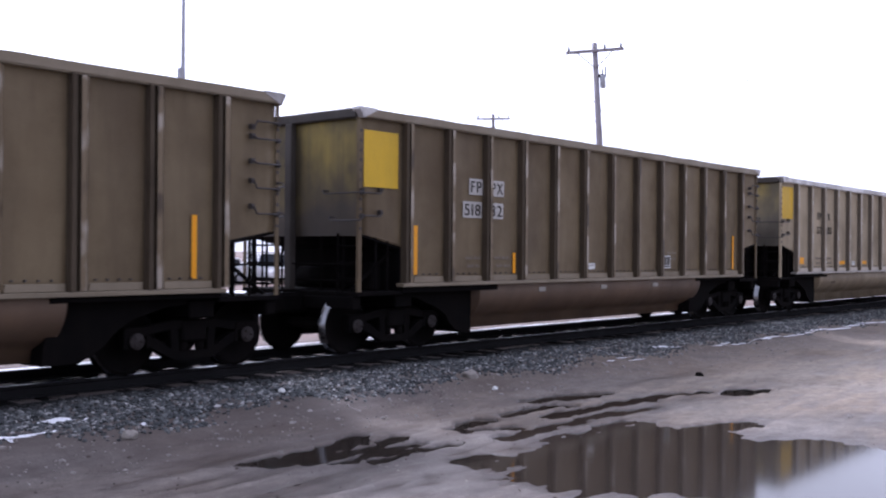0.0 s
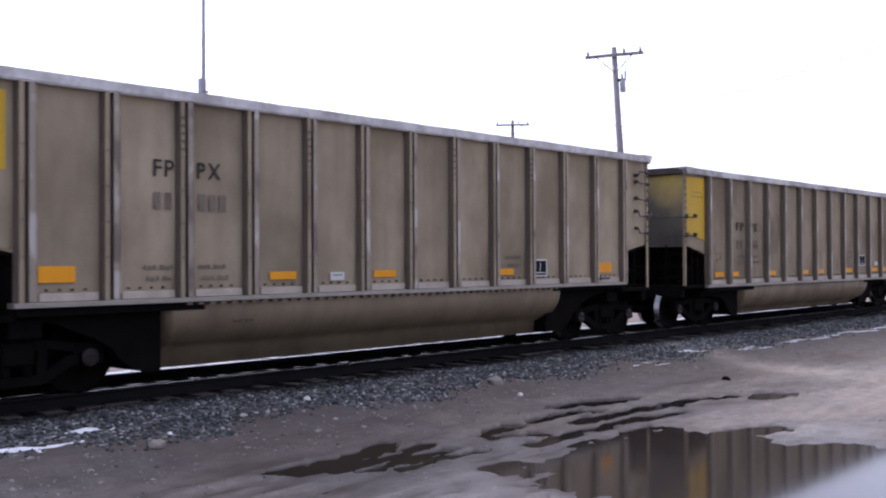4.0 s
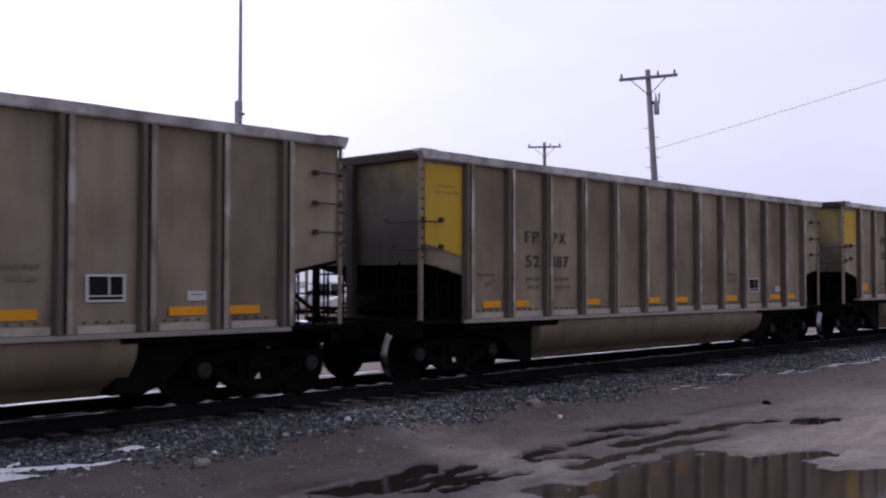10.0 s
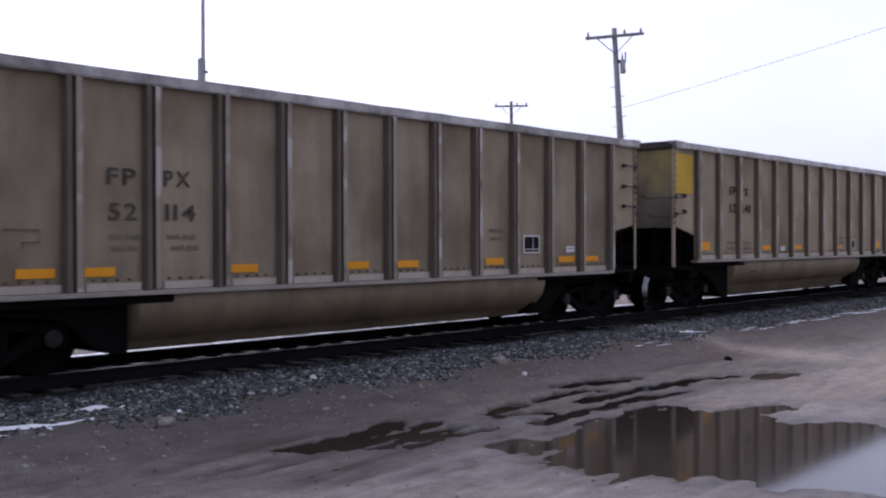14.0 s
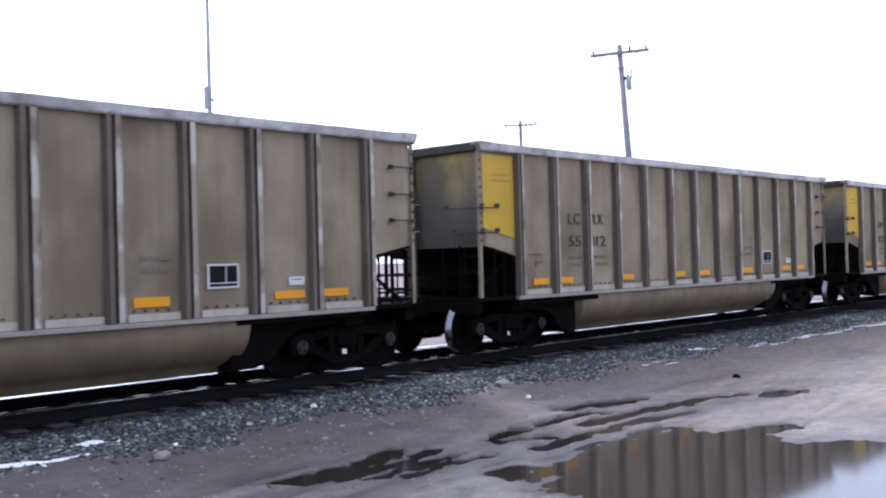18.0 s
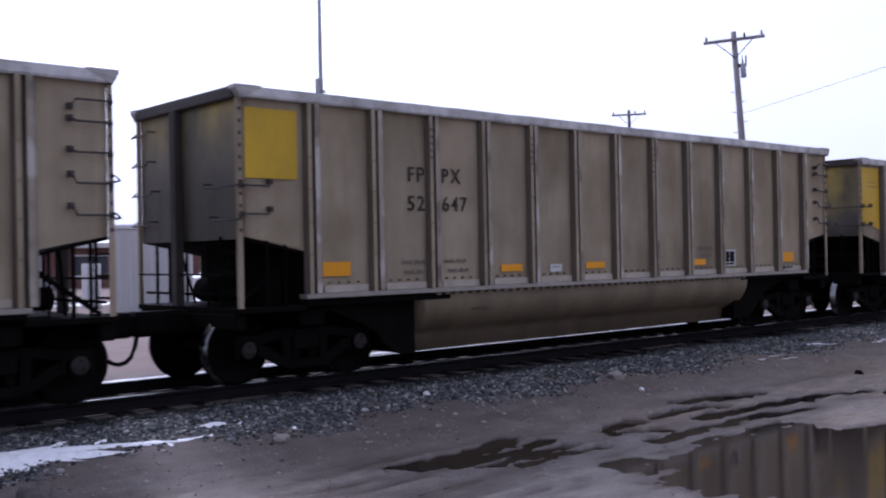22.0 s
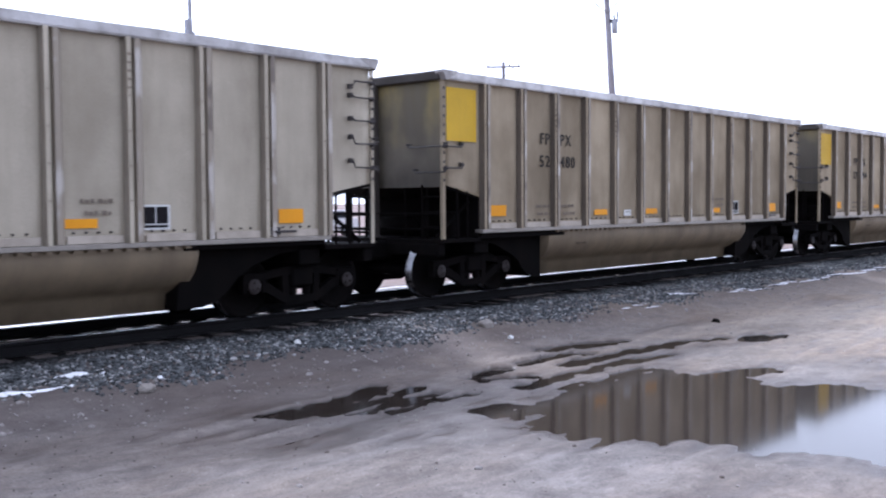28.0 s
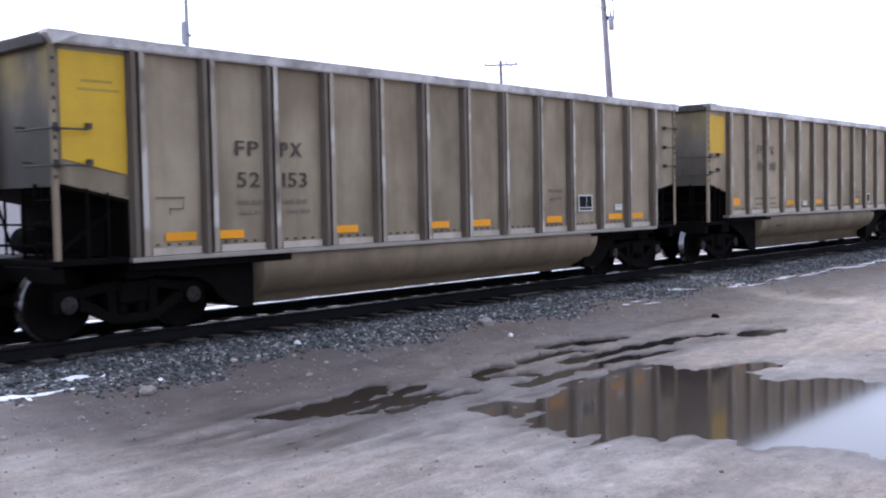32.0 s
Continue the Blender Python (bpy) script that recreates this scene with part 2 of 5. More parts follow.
def end_sheet(name, paint, low, split):
    """An end sheet: paint at the top that fades under ragged soot into the sheet below."""
    def build(m, n, l, p):
        tc = n.new("ShaderNodeTexCoord")
        sep = n.new("ShaderNodeSeparateXYZ")
        l.new(tc.outputs["Object"], sep.inputs[0])
        place = own_place(n, l)
        blot = noise_tex(n, l, 1.3, 5, place=place)
        run = noise_tex(n, l, 5.0, 5, (1, 1, 0.1), place=place)
        add = n.new("ShaderNodeMath")
        add.operation = "MULTIPLY_ADD"
        add.inputs[1].default_value = 1.0
        l.new(blot, add.inputs[0])
        l.new(sep.outputs[2], add.inputs[2])
        mr = n.new("ShaderNodeMapRange")
        mr.inputs[1].default_value, mr.inputs[2].default_value = split, split + 1.6
        oi = n.new("ShaderNodeObjectInfo")
        own = n.new("ShaderNodeMath")
        own.operation = "MULTIPLY_ADD"
        own.inputs[1].default_value = -0.9
        l.new(oi.outputs["Random"], own.inputs[0])
        l.new(add.outputs[0], own.inputs[2])
        l.new(own.outputs[0], mr.inputs[0])
        c = ramp(n, l, mr.outputs[0], [(0.0, tuple(v * 0.3 for v in low)), (0.35, tuple(v * 0.85 for v in low)), (0.6, tuple(0.55 * a + 0.45 * b for a, b in zip(low, paint))), (0.9, paint)])
        soot = noise_tex(n, l, 1.1, 4, (1, 1, 0.7), 0.5, place=place)
        c = mix(n, l, ramp(n, l, soot, [(0.36, (0, 0, 0)), (0.6, (0.85,) * 3)]), c, tuple(v * 0.4 for v in low))
        c = mix(n, l, ramp(n, l, run, [(0.45, (0, 0, 0)), (0.75, (0.55,) * 3)]), c, tuple(v * 0.6 for v in low))
        l.new(c, p.inputs["Base Color"])
        p.inputs["Roughness"].default_value = 0.65
        bump(n, l, p, run, 0.15, 0.004)
    return material(name, build)


END_A = end_sheet("sooty_yellow_end", (0.4, 0.3, 0.07), (0.22, 0.19, 0.14), 2.15)
END_C = end_sheet("sooty_dull_yellow_end", (0.3, 0.22, 0.04), (0.1, 0.078, 0.052), 2.0)
END_B = end_sheet("sooty_yellow_band_end", (0.46, 0.34, 0.07), (0.17, 0.148, 0.12), 2.05)
END_D = end_sheet("sooty_teal_end", (0.02, 0.1, 0.115), (0.02, 0.022, 0.024), 2.4)
YELLOW_DARK = worn("rubbed_yellow_paint", (0.38, 0.26, 0.03), (0.26, 0.18, 0.04), 0.4, 0.6)
ORANGE = worn("orange_reflector", (0.86, 0.36, 0.004), (0.6, 0.25, 0.01), 0.3, 0.5, gloss=0.25)
ORANGE_PALE = worn("orange_reflector_faded", (0.72, 0.35, 0.06), (0.42, 0.22, 0.09), 0.5, 0.55)
WHITE = worn("white_stencil", (0.7, 0.7, 0.68), (0.45, 0.43, 0.4), 0.35, 0.6)
GROUND_PAINT = worn("dulled_white_stencil", (0.5, 0.48, 0.45), (0.3, 0.27, 0.24), 0.4, 0.6)
DULL_PATCH = worn("tan_overpaint", (0.36, 0.27, 0.165), (0.22, 0.15, 0.08), 0.5, 0.65, smudge=0.5)
PATCH = worn("pale_paint_patch", (0.331, 0.31, 0.274), (0.216, 0.187, 0.144), 0.4, 0.6)
STENCIL = worn("black_stencil", (0.035, 0.032, 0.03), (0.085, 0.074, 0.062), 0.5, 0.75, gloss=0.2)
DATA_BLACK = worn("black_plate_field", (0.012, 0.011, 0.013), (0.03, 0.027, 0.026), 0.4, 0.8, gloss=0.1)
DATA_GREY = worn("grey_plate_field", (0.11, 0.105, 0.1), (0.17, 0.16, 0.15), 0.5, 0.8, gloss=0.1)
STENCIL_OLD = worn("worn_black_stencil", (0.066, 0.058, 0.05), (0.14, 0.118, 0.094), 0.5, 0.75, gloss=0.2)
FAINT = worn("faded_stencil", (0.185, 0.152, 0.12), (0.25, 0.21, 0.16), 0.6, 0.75, gloss=0.2)
TUB_FAINT = worn("faded_tub_stencil", (0.09, 0.07, 0.05), (0.12, 0.095, 0.07), 0.6, 0.75, gloss=0.2)

# ---- small building kit ----
def box(bm, x0, x1, y0, y1, z0, z1):
    v = [bm.verts.new(c) for c in ((x0, y0, z0), (x1, y0, z0), (x1, y1, z0), (x0, y1, z0), (x0, y0, z1), (x1, y0, z1), (x1, y1, z1), (x0, y1, z1))]
    for f in ((0, 3, 2, 1), (4, 5, 6, 7), (0, 1, 5, 4), (1, 2, 6, 5), (2, 3, 7, 6), (3, 0, 4, 7)):
        bm.faces.new([v[i] for i in f])
    return v


def soft_box(x0, x1, y0, y1, z0, z1, r=0.01):
    bm = bmesh.new()
    box(bm, x0, x1, y0, y1, z0, z1)
    bmesh.ops.bevel(bm, geom=list(bm.edges), offset=r, segments=1, affect="EDGES")
    return bm


def prism(bm, pts, axis, a, b):
    """A flat outline pts, drawn out along an axis from a to b. y: pts are x, z; x: pts are y, z; z: pts are x, y."""
    def at(p, d):
        return {"y": (p[0], d, p[1]), "x": (d, p[0], p[1]), "z": (p[0], p[1], d)}[axis]
    lo, hi = [bm.verts.new(at(p, a)) for p in pts], [bm.verts.new(at(p, b)) for p in pts]
    k = len(pts)
    bm.faces.new(lo)
    bm.faces.new(hi[::-1])
    for i in range(k):
        bm.faces.new((lo[i], hi[i], hi[(i + 1) % k], lo[(i + 1) % k]))
    return bm


def tube(bm, path, r, sides=6):
    """A bar of round section along a path."""
    path = [Vector(p) for p in path]
    rings = []
    for i, p in enumerate(path):
        d = (path[min(i + 1, len(path) - 1)] - path[max(i - 1, 0)]).normalized()
        u = d.orthogonal().normalized() if abs(d.z) > 0.9 else d.cross(Vector((0, 0, 1))).normalized()
        w = d.cross(u)
        rings.append([bm.verts.new(p + r * (math.cos(k * math.tau / sides) * u + math.sin(k * math.tau / sides) * w)) for k in range(sides)])
    for a, b in zip(rings, rings[1:]):
        for k in range(sides):
            bm.faces.new((a[k], a[(k + 1) % sides], b[(k + 1) % sides], b[k]))
    bm.faces.new(rings[0][::-1])
    bm.faces.new(rings[-1])
    return bm


def lathe(bm, prof, axis, sides=24, centre=(0, 0, 0)):
    """A turned body. prof: (distance along the axis, radius)."""
    cx, cy, cz = centre
    rings = []
    for d, r in prof:
        ring = []
        for k in range(sides):
            c, s = r * math.cos(k * math.tau / sides), r * math.sin(k * math.tau / sides)
            ring.append(bm.verts.new({"y": (cx + c, cy + d, cz + s), "x": (cx + d, cy + c, cz + s), "z": (cx + c, cy + s, cz + d)}[axis]))
        rings.append(ring)
    for a, b in zip(rings, rings[1:]):
        for k in range(sides):
            bm.faces.new((a[k], a[(k + 1) % sides], b[(k + 1) % sides], b[k]))
    bm.faces.new(rings[0][::-1])
    bm.faces.new(rings[-1])
    return bm


def mesh_of(name, bm, mats, smooth=False):
    bmesh.ops.recalc_face_normals(bm, faces=bm.faces)
    me = bpy.data.meshes.new(name)
    bm.to_mesh(me)
    bm.free()
    for m in (mats if isinstance(mats, (list, tuple)) else [mats]):
        me.materials.append(m)
    if smooth:
        me.polygons.foreach_set("use_smooth", [True] * len(me.polygons))
    return me


def part(name, bm, mat, parent, label="", at=(0, 0, 0), smooth=False):
    me = bm if isinstance(bm, bpy.types.Mesh) else mesh_of(name, bm, mat, smooth)
    ob = new(name, me)
    ob.parent = parent
    ob.location = at
    return tagged(ob, label)


def thing(name, label, category, group="", at=(0, 0, 0)):
    ob = new(name)
    ob.empty_display_size = 0.2
    ob.location = at
    return tagged(ob, label, category, group)


def lettering(text, height, depth=0.004):
    """A mesh of upright letters facing the camera's side (towards -y), origin at its lower left; 1 unit of height is a capital."""
    cu = bpy.data.curves.new("stencil", "FONT")
    cu.body = text
    cu.size = height / 0.7
    cu.extrude = depth
    cu.offset = 0.002
    ob = bpy.data.objects.new("stencil", cu)
    scene.collection.objects.link(ob)
    bpy.context.view_layer.update()
    me = bpy.data.meshes.new_from_object(ob)
    bpy.data.objects.remove(ob)
    me.transform(Matrix.Rotation(radians(90), 4, "X"))
    return me

# ---- the train's numbers ----
RAIL_Z, TRACK_Y = 0.494, 12.395
PITCH, SPEED, FIRST_X = 16.18, 17.855, 50.65   # car spacing, speed and where car 0 stands at 0 s
HALF = 1.41                                    # half the width of a body
LEN = 7.3                                      # half the length of a body
FACE = -HALF + 0.04                            # outer face of the side sheets
SHIFT = 0.09                                   # markings stand this much towards the rear
POSTS = [1.042 * i for i in range(-6, 7)]
AXLES = ((-0.88, 0.88), 6.12)                  # axles on a truck, trucks on the car


# ---- coal cars ----
def build_truck():
    """A three-piece freight truck, its origin on the rail under its bolster."""
    truck = bpy.data.objects.new("truck", None)
    scene.collection.objects.link(truck)
    truck.empty_display_size = 0.2
    # cast side frame with its two openings
    bm = bmesh.new()
    for s in (-1, 1):
        prism(bm, [(s * 0.0, 0.66), (s * 0.34, 0.66), (s * 0.86, 0.58), (s * 1.02, 0.56), (s * 1.02, 0.46), (s * 0.84, 0.47), (s * 0.34, 0.55), (0, 0.55)], "y", -0.06, 0.06)
        prism(bm, [(s * 0.0, 0.14), (s * 0.3, 0.14), (s * 0.72, 0.36), (s * 0.7, 0.47), (s * 0.6, 0.45), (s * 0.27, 0.25), (0, 0.25)], "y", -0.06, 0.06)
        prism(bm, [(s * 0.22, 0.2), (s * 0.34, 0.22), (s * 0.36, 0.6), (s * 0.24, 0.6)], "y", -0.055, 0.055)
        box(bm, min(s * 0.7, s * 1.04), max(s * 0.7, s * 1.04), -0.075, 0.075, 0.5, 0.6)
        box(bm, min(s * 1.0, s * 1.06), max(s * 1.0, s * 1.06), -0.07, 0.07, 0.33, 0.58)
        box(bm, min(s * 0.68, s * 0.73), max(s * 0.68, s * 0.73), -0.07, 0.07, 0.33, 0.55)
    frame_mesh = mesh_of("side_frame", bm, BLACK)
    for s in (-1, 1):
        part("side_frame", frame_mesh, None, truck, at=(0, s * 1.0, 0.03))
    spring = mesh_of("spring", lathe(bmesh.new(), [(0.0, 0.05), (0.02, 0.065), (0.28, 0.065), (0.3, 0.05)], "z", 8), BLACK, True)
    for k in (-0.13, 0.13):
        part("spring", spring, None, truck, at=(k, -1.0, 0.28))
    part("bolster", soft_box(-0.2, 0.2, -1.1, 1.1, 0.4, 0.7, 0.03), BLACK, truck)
    for s in (-1, 1):
        part("brake_beam", tube(bmesh.new(), [(s * 0.38, -0.75, 0.36), (s * 0.34, 0, 0.34), (s * 0.38, 0.75, 0.36)], 0.045), BLACK, truck)
    # wheelset: turned about its own axle
    bm = bmesh.new()
    lathe(bm, [(-1.07, 0.075), (-0.9, 0.075), (-0.88, 0.09), (0.88, 0.09), (0.9, 0.075), (1.07, 0.075)], "y", 12)
    for s in (-1, 1):
        prof = [(0.62, 0.13), (0.66, 0.3), (0.68, 0.36), (0.675, 0.425), (0.685, 0.445), (0.705, 0.445), (0.72, 0.42), (0.815, 0.412), (0.82, 0.36), (0.78, 0.33), (0.755, 0.2), (0.8, 0.13)]
        lathe(bm, [(s * d, r * 1.088) for d, r in prof], "y", 32)
        lathe(bm, [(s * d, r) for d, r in ((0.9, 0.11), (1.09, 0.11), (1.1, 0.09))], "y", 14)
        for k in range(3):
            a = k * math.tau / 3
            lathe(bm, [(s * 1.1, 0.022), (s * 1.125, 0.018)], "y", 6, (0.06 * math.cos(a), 0, 0.06 * math.sin(a)))
    me = mesh_of("wheelset", bm, [BLACK, TREAD, RUST])
    for f in me.polygons:
        r = math.hypot(f.center.x, f.center.z)
        if 0.44 < r < 0.49 and abs(f.center.y) > 0.71:
            f.material_index = 1
        elif abs(f.center.y) > 1.05:
            f.material_index = 2
        f.use_smooth = True
    for x in AXLES[0]:
        w = part("wheelset", me, None, truck, "sooty steel wheelset with bright treads")
        w.matrix_parent_inverse = Matrix.Translation((x, 0, 0.45))
    return truck


TRUCK = build_truck()


def quad_plate(x0, x1, z0, z1, y=-HALF, t=0.006):
    bm = bmesh.new()
    box(bm, x0 + SHIFT, x1 + SHIFT, y - t, y, z0, z1)
    return bm


def dashes(x0, x1, z0, z1, y, t=0.003):
    """A worn line of writing: short bars of uneven length."""
    bm = bmesh.new()
    x, k = x0 + SHIFT, 0
    while x < x1 + SHIFT - 0.03:
        w = (0.035, 0.06, 0.045, 0.07)[k % 4]
        box(bm, x, min(x + w, x1 + SHIFT), y - t, y, z0, z1 - (0.012 if k % 3 == 1 else 0))
        x += w + (0.016 if k % 4 != 2 else 0.05)
        k += 1
    return bm


def panel_points(i, sill, top):
    """The outline of one bay of a side, x and z; the two end bays are cut away over the trucks."""
    x0 = -LEN + 0.07 if i == 0 else POSTS[i - 1]
    x1 = LEN - 0.07 if i == 13 else POSTS[i]
    if i == 0:
        return [(x0, 1.9), (x1, 1.72), (x1, top), (x0, top)]
    if i == 13:
        return [(x0, 1.72), (x1, 1.9), (x1, top), (x0, top)]
    return [(x0, sill), (x1, sill), (x1, top), (x0, top)]


def dished(pts, deep=0.02, steps=6):
    """A side sheet between two posts, pressed in a little at its middle."""
    (x0, a0), (x1, a1), _, (_, top) = pts
    bm = bmesh.new()
    rows = []
    for k in range(steps + 1):
        u = k / steps
        x, y = x0 + (x1 - x0) * u, FACE + deep * (1 - (2 * u - 1) ** 2)
        low = a0 + (a1 - a0) * u
        rows.append([bm.verts.new((x, y, low)), bm.verts.new((x, y, top)), bm.verts.new((x, y + 0.012, top)), bm.verts.new((x, y + 0.012, low))])
    for a, b in zip(rows, rows[1:]):
        for j in range(4):
            f = bm.faces.new((a[j], a[(j + 1) % 4], b[(j + 1) % 4], b[j]))
    bm.faces.new(rows[0])
    bm.faces.new(rows[-1][::-1])
    for e in bm.edges:
        e.smooth = abs(e.verts[0].co.x - e.verts[1].co.x) < 1e-6
    return bm


def build_car(kind, label, body=None):
    """One rotary-dump coal gondola. Its origin is on the rail top under its middle."""
    spec = {
        "A": dict(top=3.75, sill=1.08, body=ALU, post=ALU_LIGHT, tub=TUB, end=END_A),
        "B": dict(top=3.63, sill=0.93, body=ALU_B, post=ALU_LIGHT, tub=TUB, end=END_B),
        "C": dict(top=3.82, sill=1.06, body=BROWN, post=BROWN_LIGHT, tub=TUB_BROWN, end=END_C),
        "D": dict(top=3.75, sill=1.08, body=OCHRE, post=BROWN_LIGHT, tub=TUB_BROWN, end=END_D),
    }[kind]
    spec["body"] = body or spec["body"]
    top, sill = spec["top"], spec["sill"]
    chord = top - 0.14
    base = sill + 0.06
    car = thing("coal_car", label, "rail car", "coal cars of the train")
    # side sheets, bay by bay on the camera's side, with a slight bulge
    for i in range(14):
        part("panel", dished(panel_points(i, base, chord)), spec["body"], car, smooth=True)
    bm = bmesh.new()
    outline = [(-LEN + 0.07, 1.9), (POSTS[0], 1.72), (POSTS[0], base), (POSTS[-1], base), (POSTS[-1], 1.72), (LEN - 0.07, 1.9), (LEN - 0.07, chord), (-LEN + 0.07, chord)]
    prism(bm, outline, "y", HALF - 0.045, HALF - 0.03)
    for x in POSTS:
        box(bm, x - 0.06, x + 0.06, HALF - 0.03, HALF + 0.005, base, chord)
    part("far_side_sheet", bm, spec["body"], car)
    # posts: a riveted rib, a groove coloured dark for soot and shade, then a broad flange rubbed pale in places
    posts = []
    for rivets in (0, 1):
        bm = bmesh.new()
        d = 0.098
        prism(bm, [(-0.052, -d), (0.008, -d), (0.008, 0), (-0.052, 0)], "z", base, chord)
        n_rib = len(bm.faces)
        # thin strip, coloured as the shadow line left of the rib
        prism(bm, [(-0.075, -0.004), (-0.053, -0.004), (-0.053, 0.004), (-0.075, 0.004)], "z", base, chord)
        prism(bm, [(0.009, -0.012), (0.072, -0.012), (0.072, 0.004), (0.009, 0.004)], "z", base, chord)
        if rivets:
            for z in np.arange(chord - 0.62, chord - 0.2, 0.1):
                box(bm, -0.045, 0.0, -d - 0.012, -d + 0.002, z, z + 0.028)
        for z in np.arange(base + 0.5, chord - 0.7, 0.42):
            box(bm, -0.032, -0.01, -d - 0.01, -d + 0.002, z, z + 0.022)
        n_groove = len(bm.faces)
        prism(bm, [(0.073, -d + 0.02), (0.14, -d + 0.02), (0.19, -0.03), (0.2, 0.0), (0.073, 0.0)], "z", base + 0.01, chord - 0.004)
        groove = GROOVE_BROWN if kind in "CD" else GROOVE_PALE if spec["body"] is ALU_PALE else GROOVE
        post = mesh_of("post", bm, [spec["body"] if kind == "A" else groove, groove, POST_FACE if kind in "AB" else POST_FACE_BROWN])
        # faces turned to -x get the groove colour, a painted shaded side
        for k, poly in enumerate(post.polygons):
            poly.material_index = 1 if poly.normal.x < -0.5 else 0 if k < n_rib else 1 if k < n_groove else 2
        posts.append(post)
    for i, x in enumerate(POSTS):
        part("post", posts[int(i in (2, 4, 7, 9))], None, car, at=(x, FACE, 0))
    # pale kick plates at the foot of the bays
    for i in range(1, 13):
        bm = soft_box(POSTS[i - 1] + 0.22, POSTS[i] - 0.09, FACE - 0.022, FACE + 0.002, base + 0.005, base + 0.1, 0.004)
        for k in range(4):
            x = POSTS[i - 1] + 0.3 + 0.16 * k
            box(bm, x, x + 0.026, FACE - 0.012, FACE + 0.03, base + 0.125, base + 0.148)
        me = mesh_of("kick_plate", bm, [KICK if kind in "AB" else spec["post"], IRON])
        for poly in me.polygons:
            poly.material_index = int(poly.center.z > base + 0.115)
        part("kick_plate", me, None, car)
    # side sills and a row of rivet heads under them
    for s in (-1, 1):
        bm = soft_box(POSTS[0] - 0.1, POSTS[-1] + 0.1, min(s * (HALF + 0.05), s * (HALF - 0.12)), max(s * (HALF + 0.05), s * (HALF - 0.12)), sill, base, 0.006)
        part("side_sill", bm, spec["post"], car)
    if kind == "A":
        bm = bmesh.new()
        for k in range(48):
            box(bm, -4.1 + 0.17 * k, -4.02 + 0.17 * k, -HALF - 0.02, -HALF + 0.06, sill - 0.035, sill - 0.004)
        tagged(part("toothed_strip", bm, spec["tub"], car), kind="stuff")
    # top chords
    for s in (-1, 1):
        bm = bmesh.new()
        y0, y1 = s * (HALF + 0.05), s * (HALF - 0.11)
        box(bm, -LEN + 0.02, LEN - 0.02, min(y0, y1), max(y0, y1), chord, top)
        bmesh.ops.bevel(bm, geom=list(bm.edges), offset=0.018, segments=2, affect="EDGES")
        bmesh.ops.subdivide_edges(bm, edges=[e for e in bm.edges if e.calc_length() > 5], cuts=30)
        for v in bm.verts:
            v.co.z += 0.012 * noise.noise((v.co.x * 1.3, s * 3.1, ord(kind))) * (v.co.z > chord + 0.06)
            v.co.y += 0.012 * noise.noise((v.co.x * 1.1, s * 5.7, 4.0))
        part("top_chord", bm, CHORD_PALE if kind == "A" else CHORD if kind == "B" else spec["post"], car, "dented pale top chord")
    for s in (-1, 1):
        x0, x1 = s * (LEN + 0.04), s * (LEN - 0.1)
        part("end_chord", soft_box(min(x0, x1), max(x0, x1), -HALF + 0.06, HALF - 0.06, chord - 0.01, top + 0.01, 0.02), ALU_DARK, car, "dark end chord")
        # gusset at the top corners
        for q in (-1, 1):
            bm = prism(bmesh.new(), [(s * (LEN - 0.02), chord - 0.02), (s * (LEN + 0.05), top - 0.03), (s * (LEN + 0.05), top + 0.012), (s * (LEN - 0.32), top + 0.012), (s * (LEN - 0.32), top - 0.02)], "y", q * (HALF + 0.056), q * (HALF - 0.13))
            part("corner_gusset", bm, CHORD, car)
    # ends: a painted upper sheet, a sooty lower sheet, the middle stiffener, the corner posts
    for s in (-1, 1):
        xo, xi = s * (LEN - 0.05), s * (LEN - 0.075)
        bm = bmesh.new()
        box(bm, min(xo, xi), max(xo, xi), -HALF + 0.08, HALF - 0.08, 1.86, chord)
        part("end_sheet", bm, spec["end"], car, "sooty end sheet with faded paint")
        part("end_stiffener", soft_box(min(s * (LEN - 0.05), s * (LEN + 0.07)), max(s * (LEN - 0.05), s * (LEN + 0.07)), 0.1, 0.26, 1.0, chord, 0.015), ALU_DARK, car)
        # the floor slope over the truck, and the bulkhead at its foot, both coloured black for their shadow
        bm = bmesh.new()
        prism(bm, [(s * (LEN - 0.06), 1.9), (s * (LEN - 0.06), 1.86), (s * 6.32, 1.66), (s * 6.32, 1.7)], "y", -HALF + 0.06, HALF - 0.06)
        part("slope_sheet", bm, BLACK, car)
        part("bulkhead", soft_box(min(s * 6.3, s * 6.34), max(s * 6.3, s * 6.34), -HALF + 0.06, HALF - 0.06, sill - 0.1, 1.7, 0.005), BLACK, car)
        for q in (-1, 1):
            bm = bmesh.new()
            prism(bm, [(s * LEN, q * (HALF - 0.02)), (s * (LEN - 0.065), q * (HALF - 0.02)), (s * (LEN - 0.065), q * (HALF - 0.035)), (s * (LEN - 0.018), q * (HALF - 0.035)), (s * (LEN - 0.018), q * (HALF - 0.075)), (s * LEN, q * (HALF - 0.075))], "z", 1.0, chord)
            n_angle = len(bm.faces)
            for z in np.arange(1.95, chord - 0.1, 0.15):
                box(bm, *sorted((s * (LEN - 0.05), s * (LEN - 0.015))), *sorted((q * (HALF - 0.021), q * (HALF - 0.006))), z, z + 0.04)
            me = mesh_of("corner_post", bm, [spec["body"], IRON])
            for k, poly in enumerate(me.polygons):
                poly.material_index = int(k >= n_angle)
            part("corner_post", me, None, car, "corner post with dark rivets")
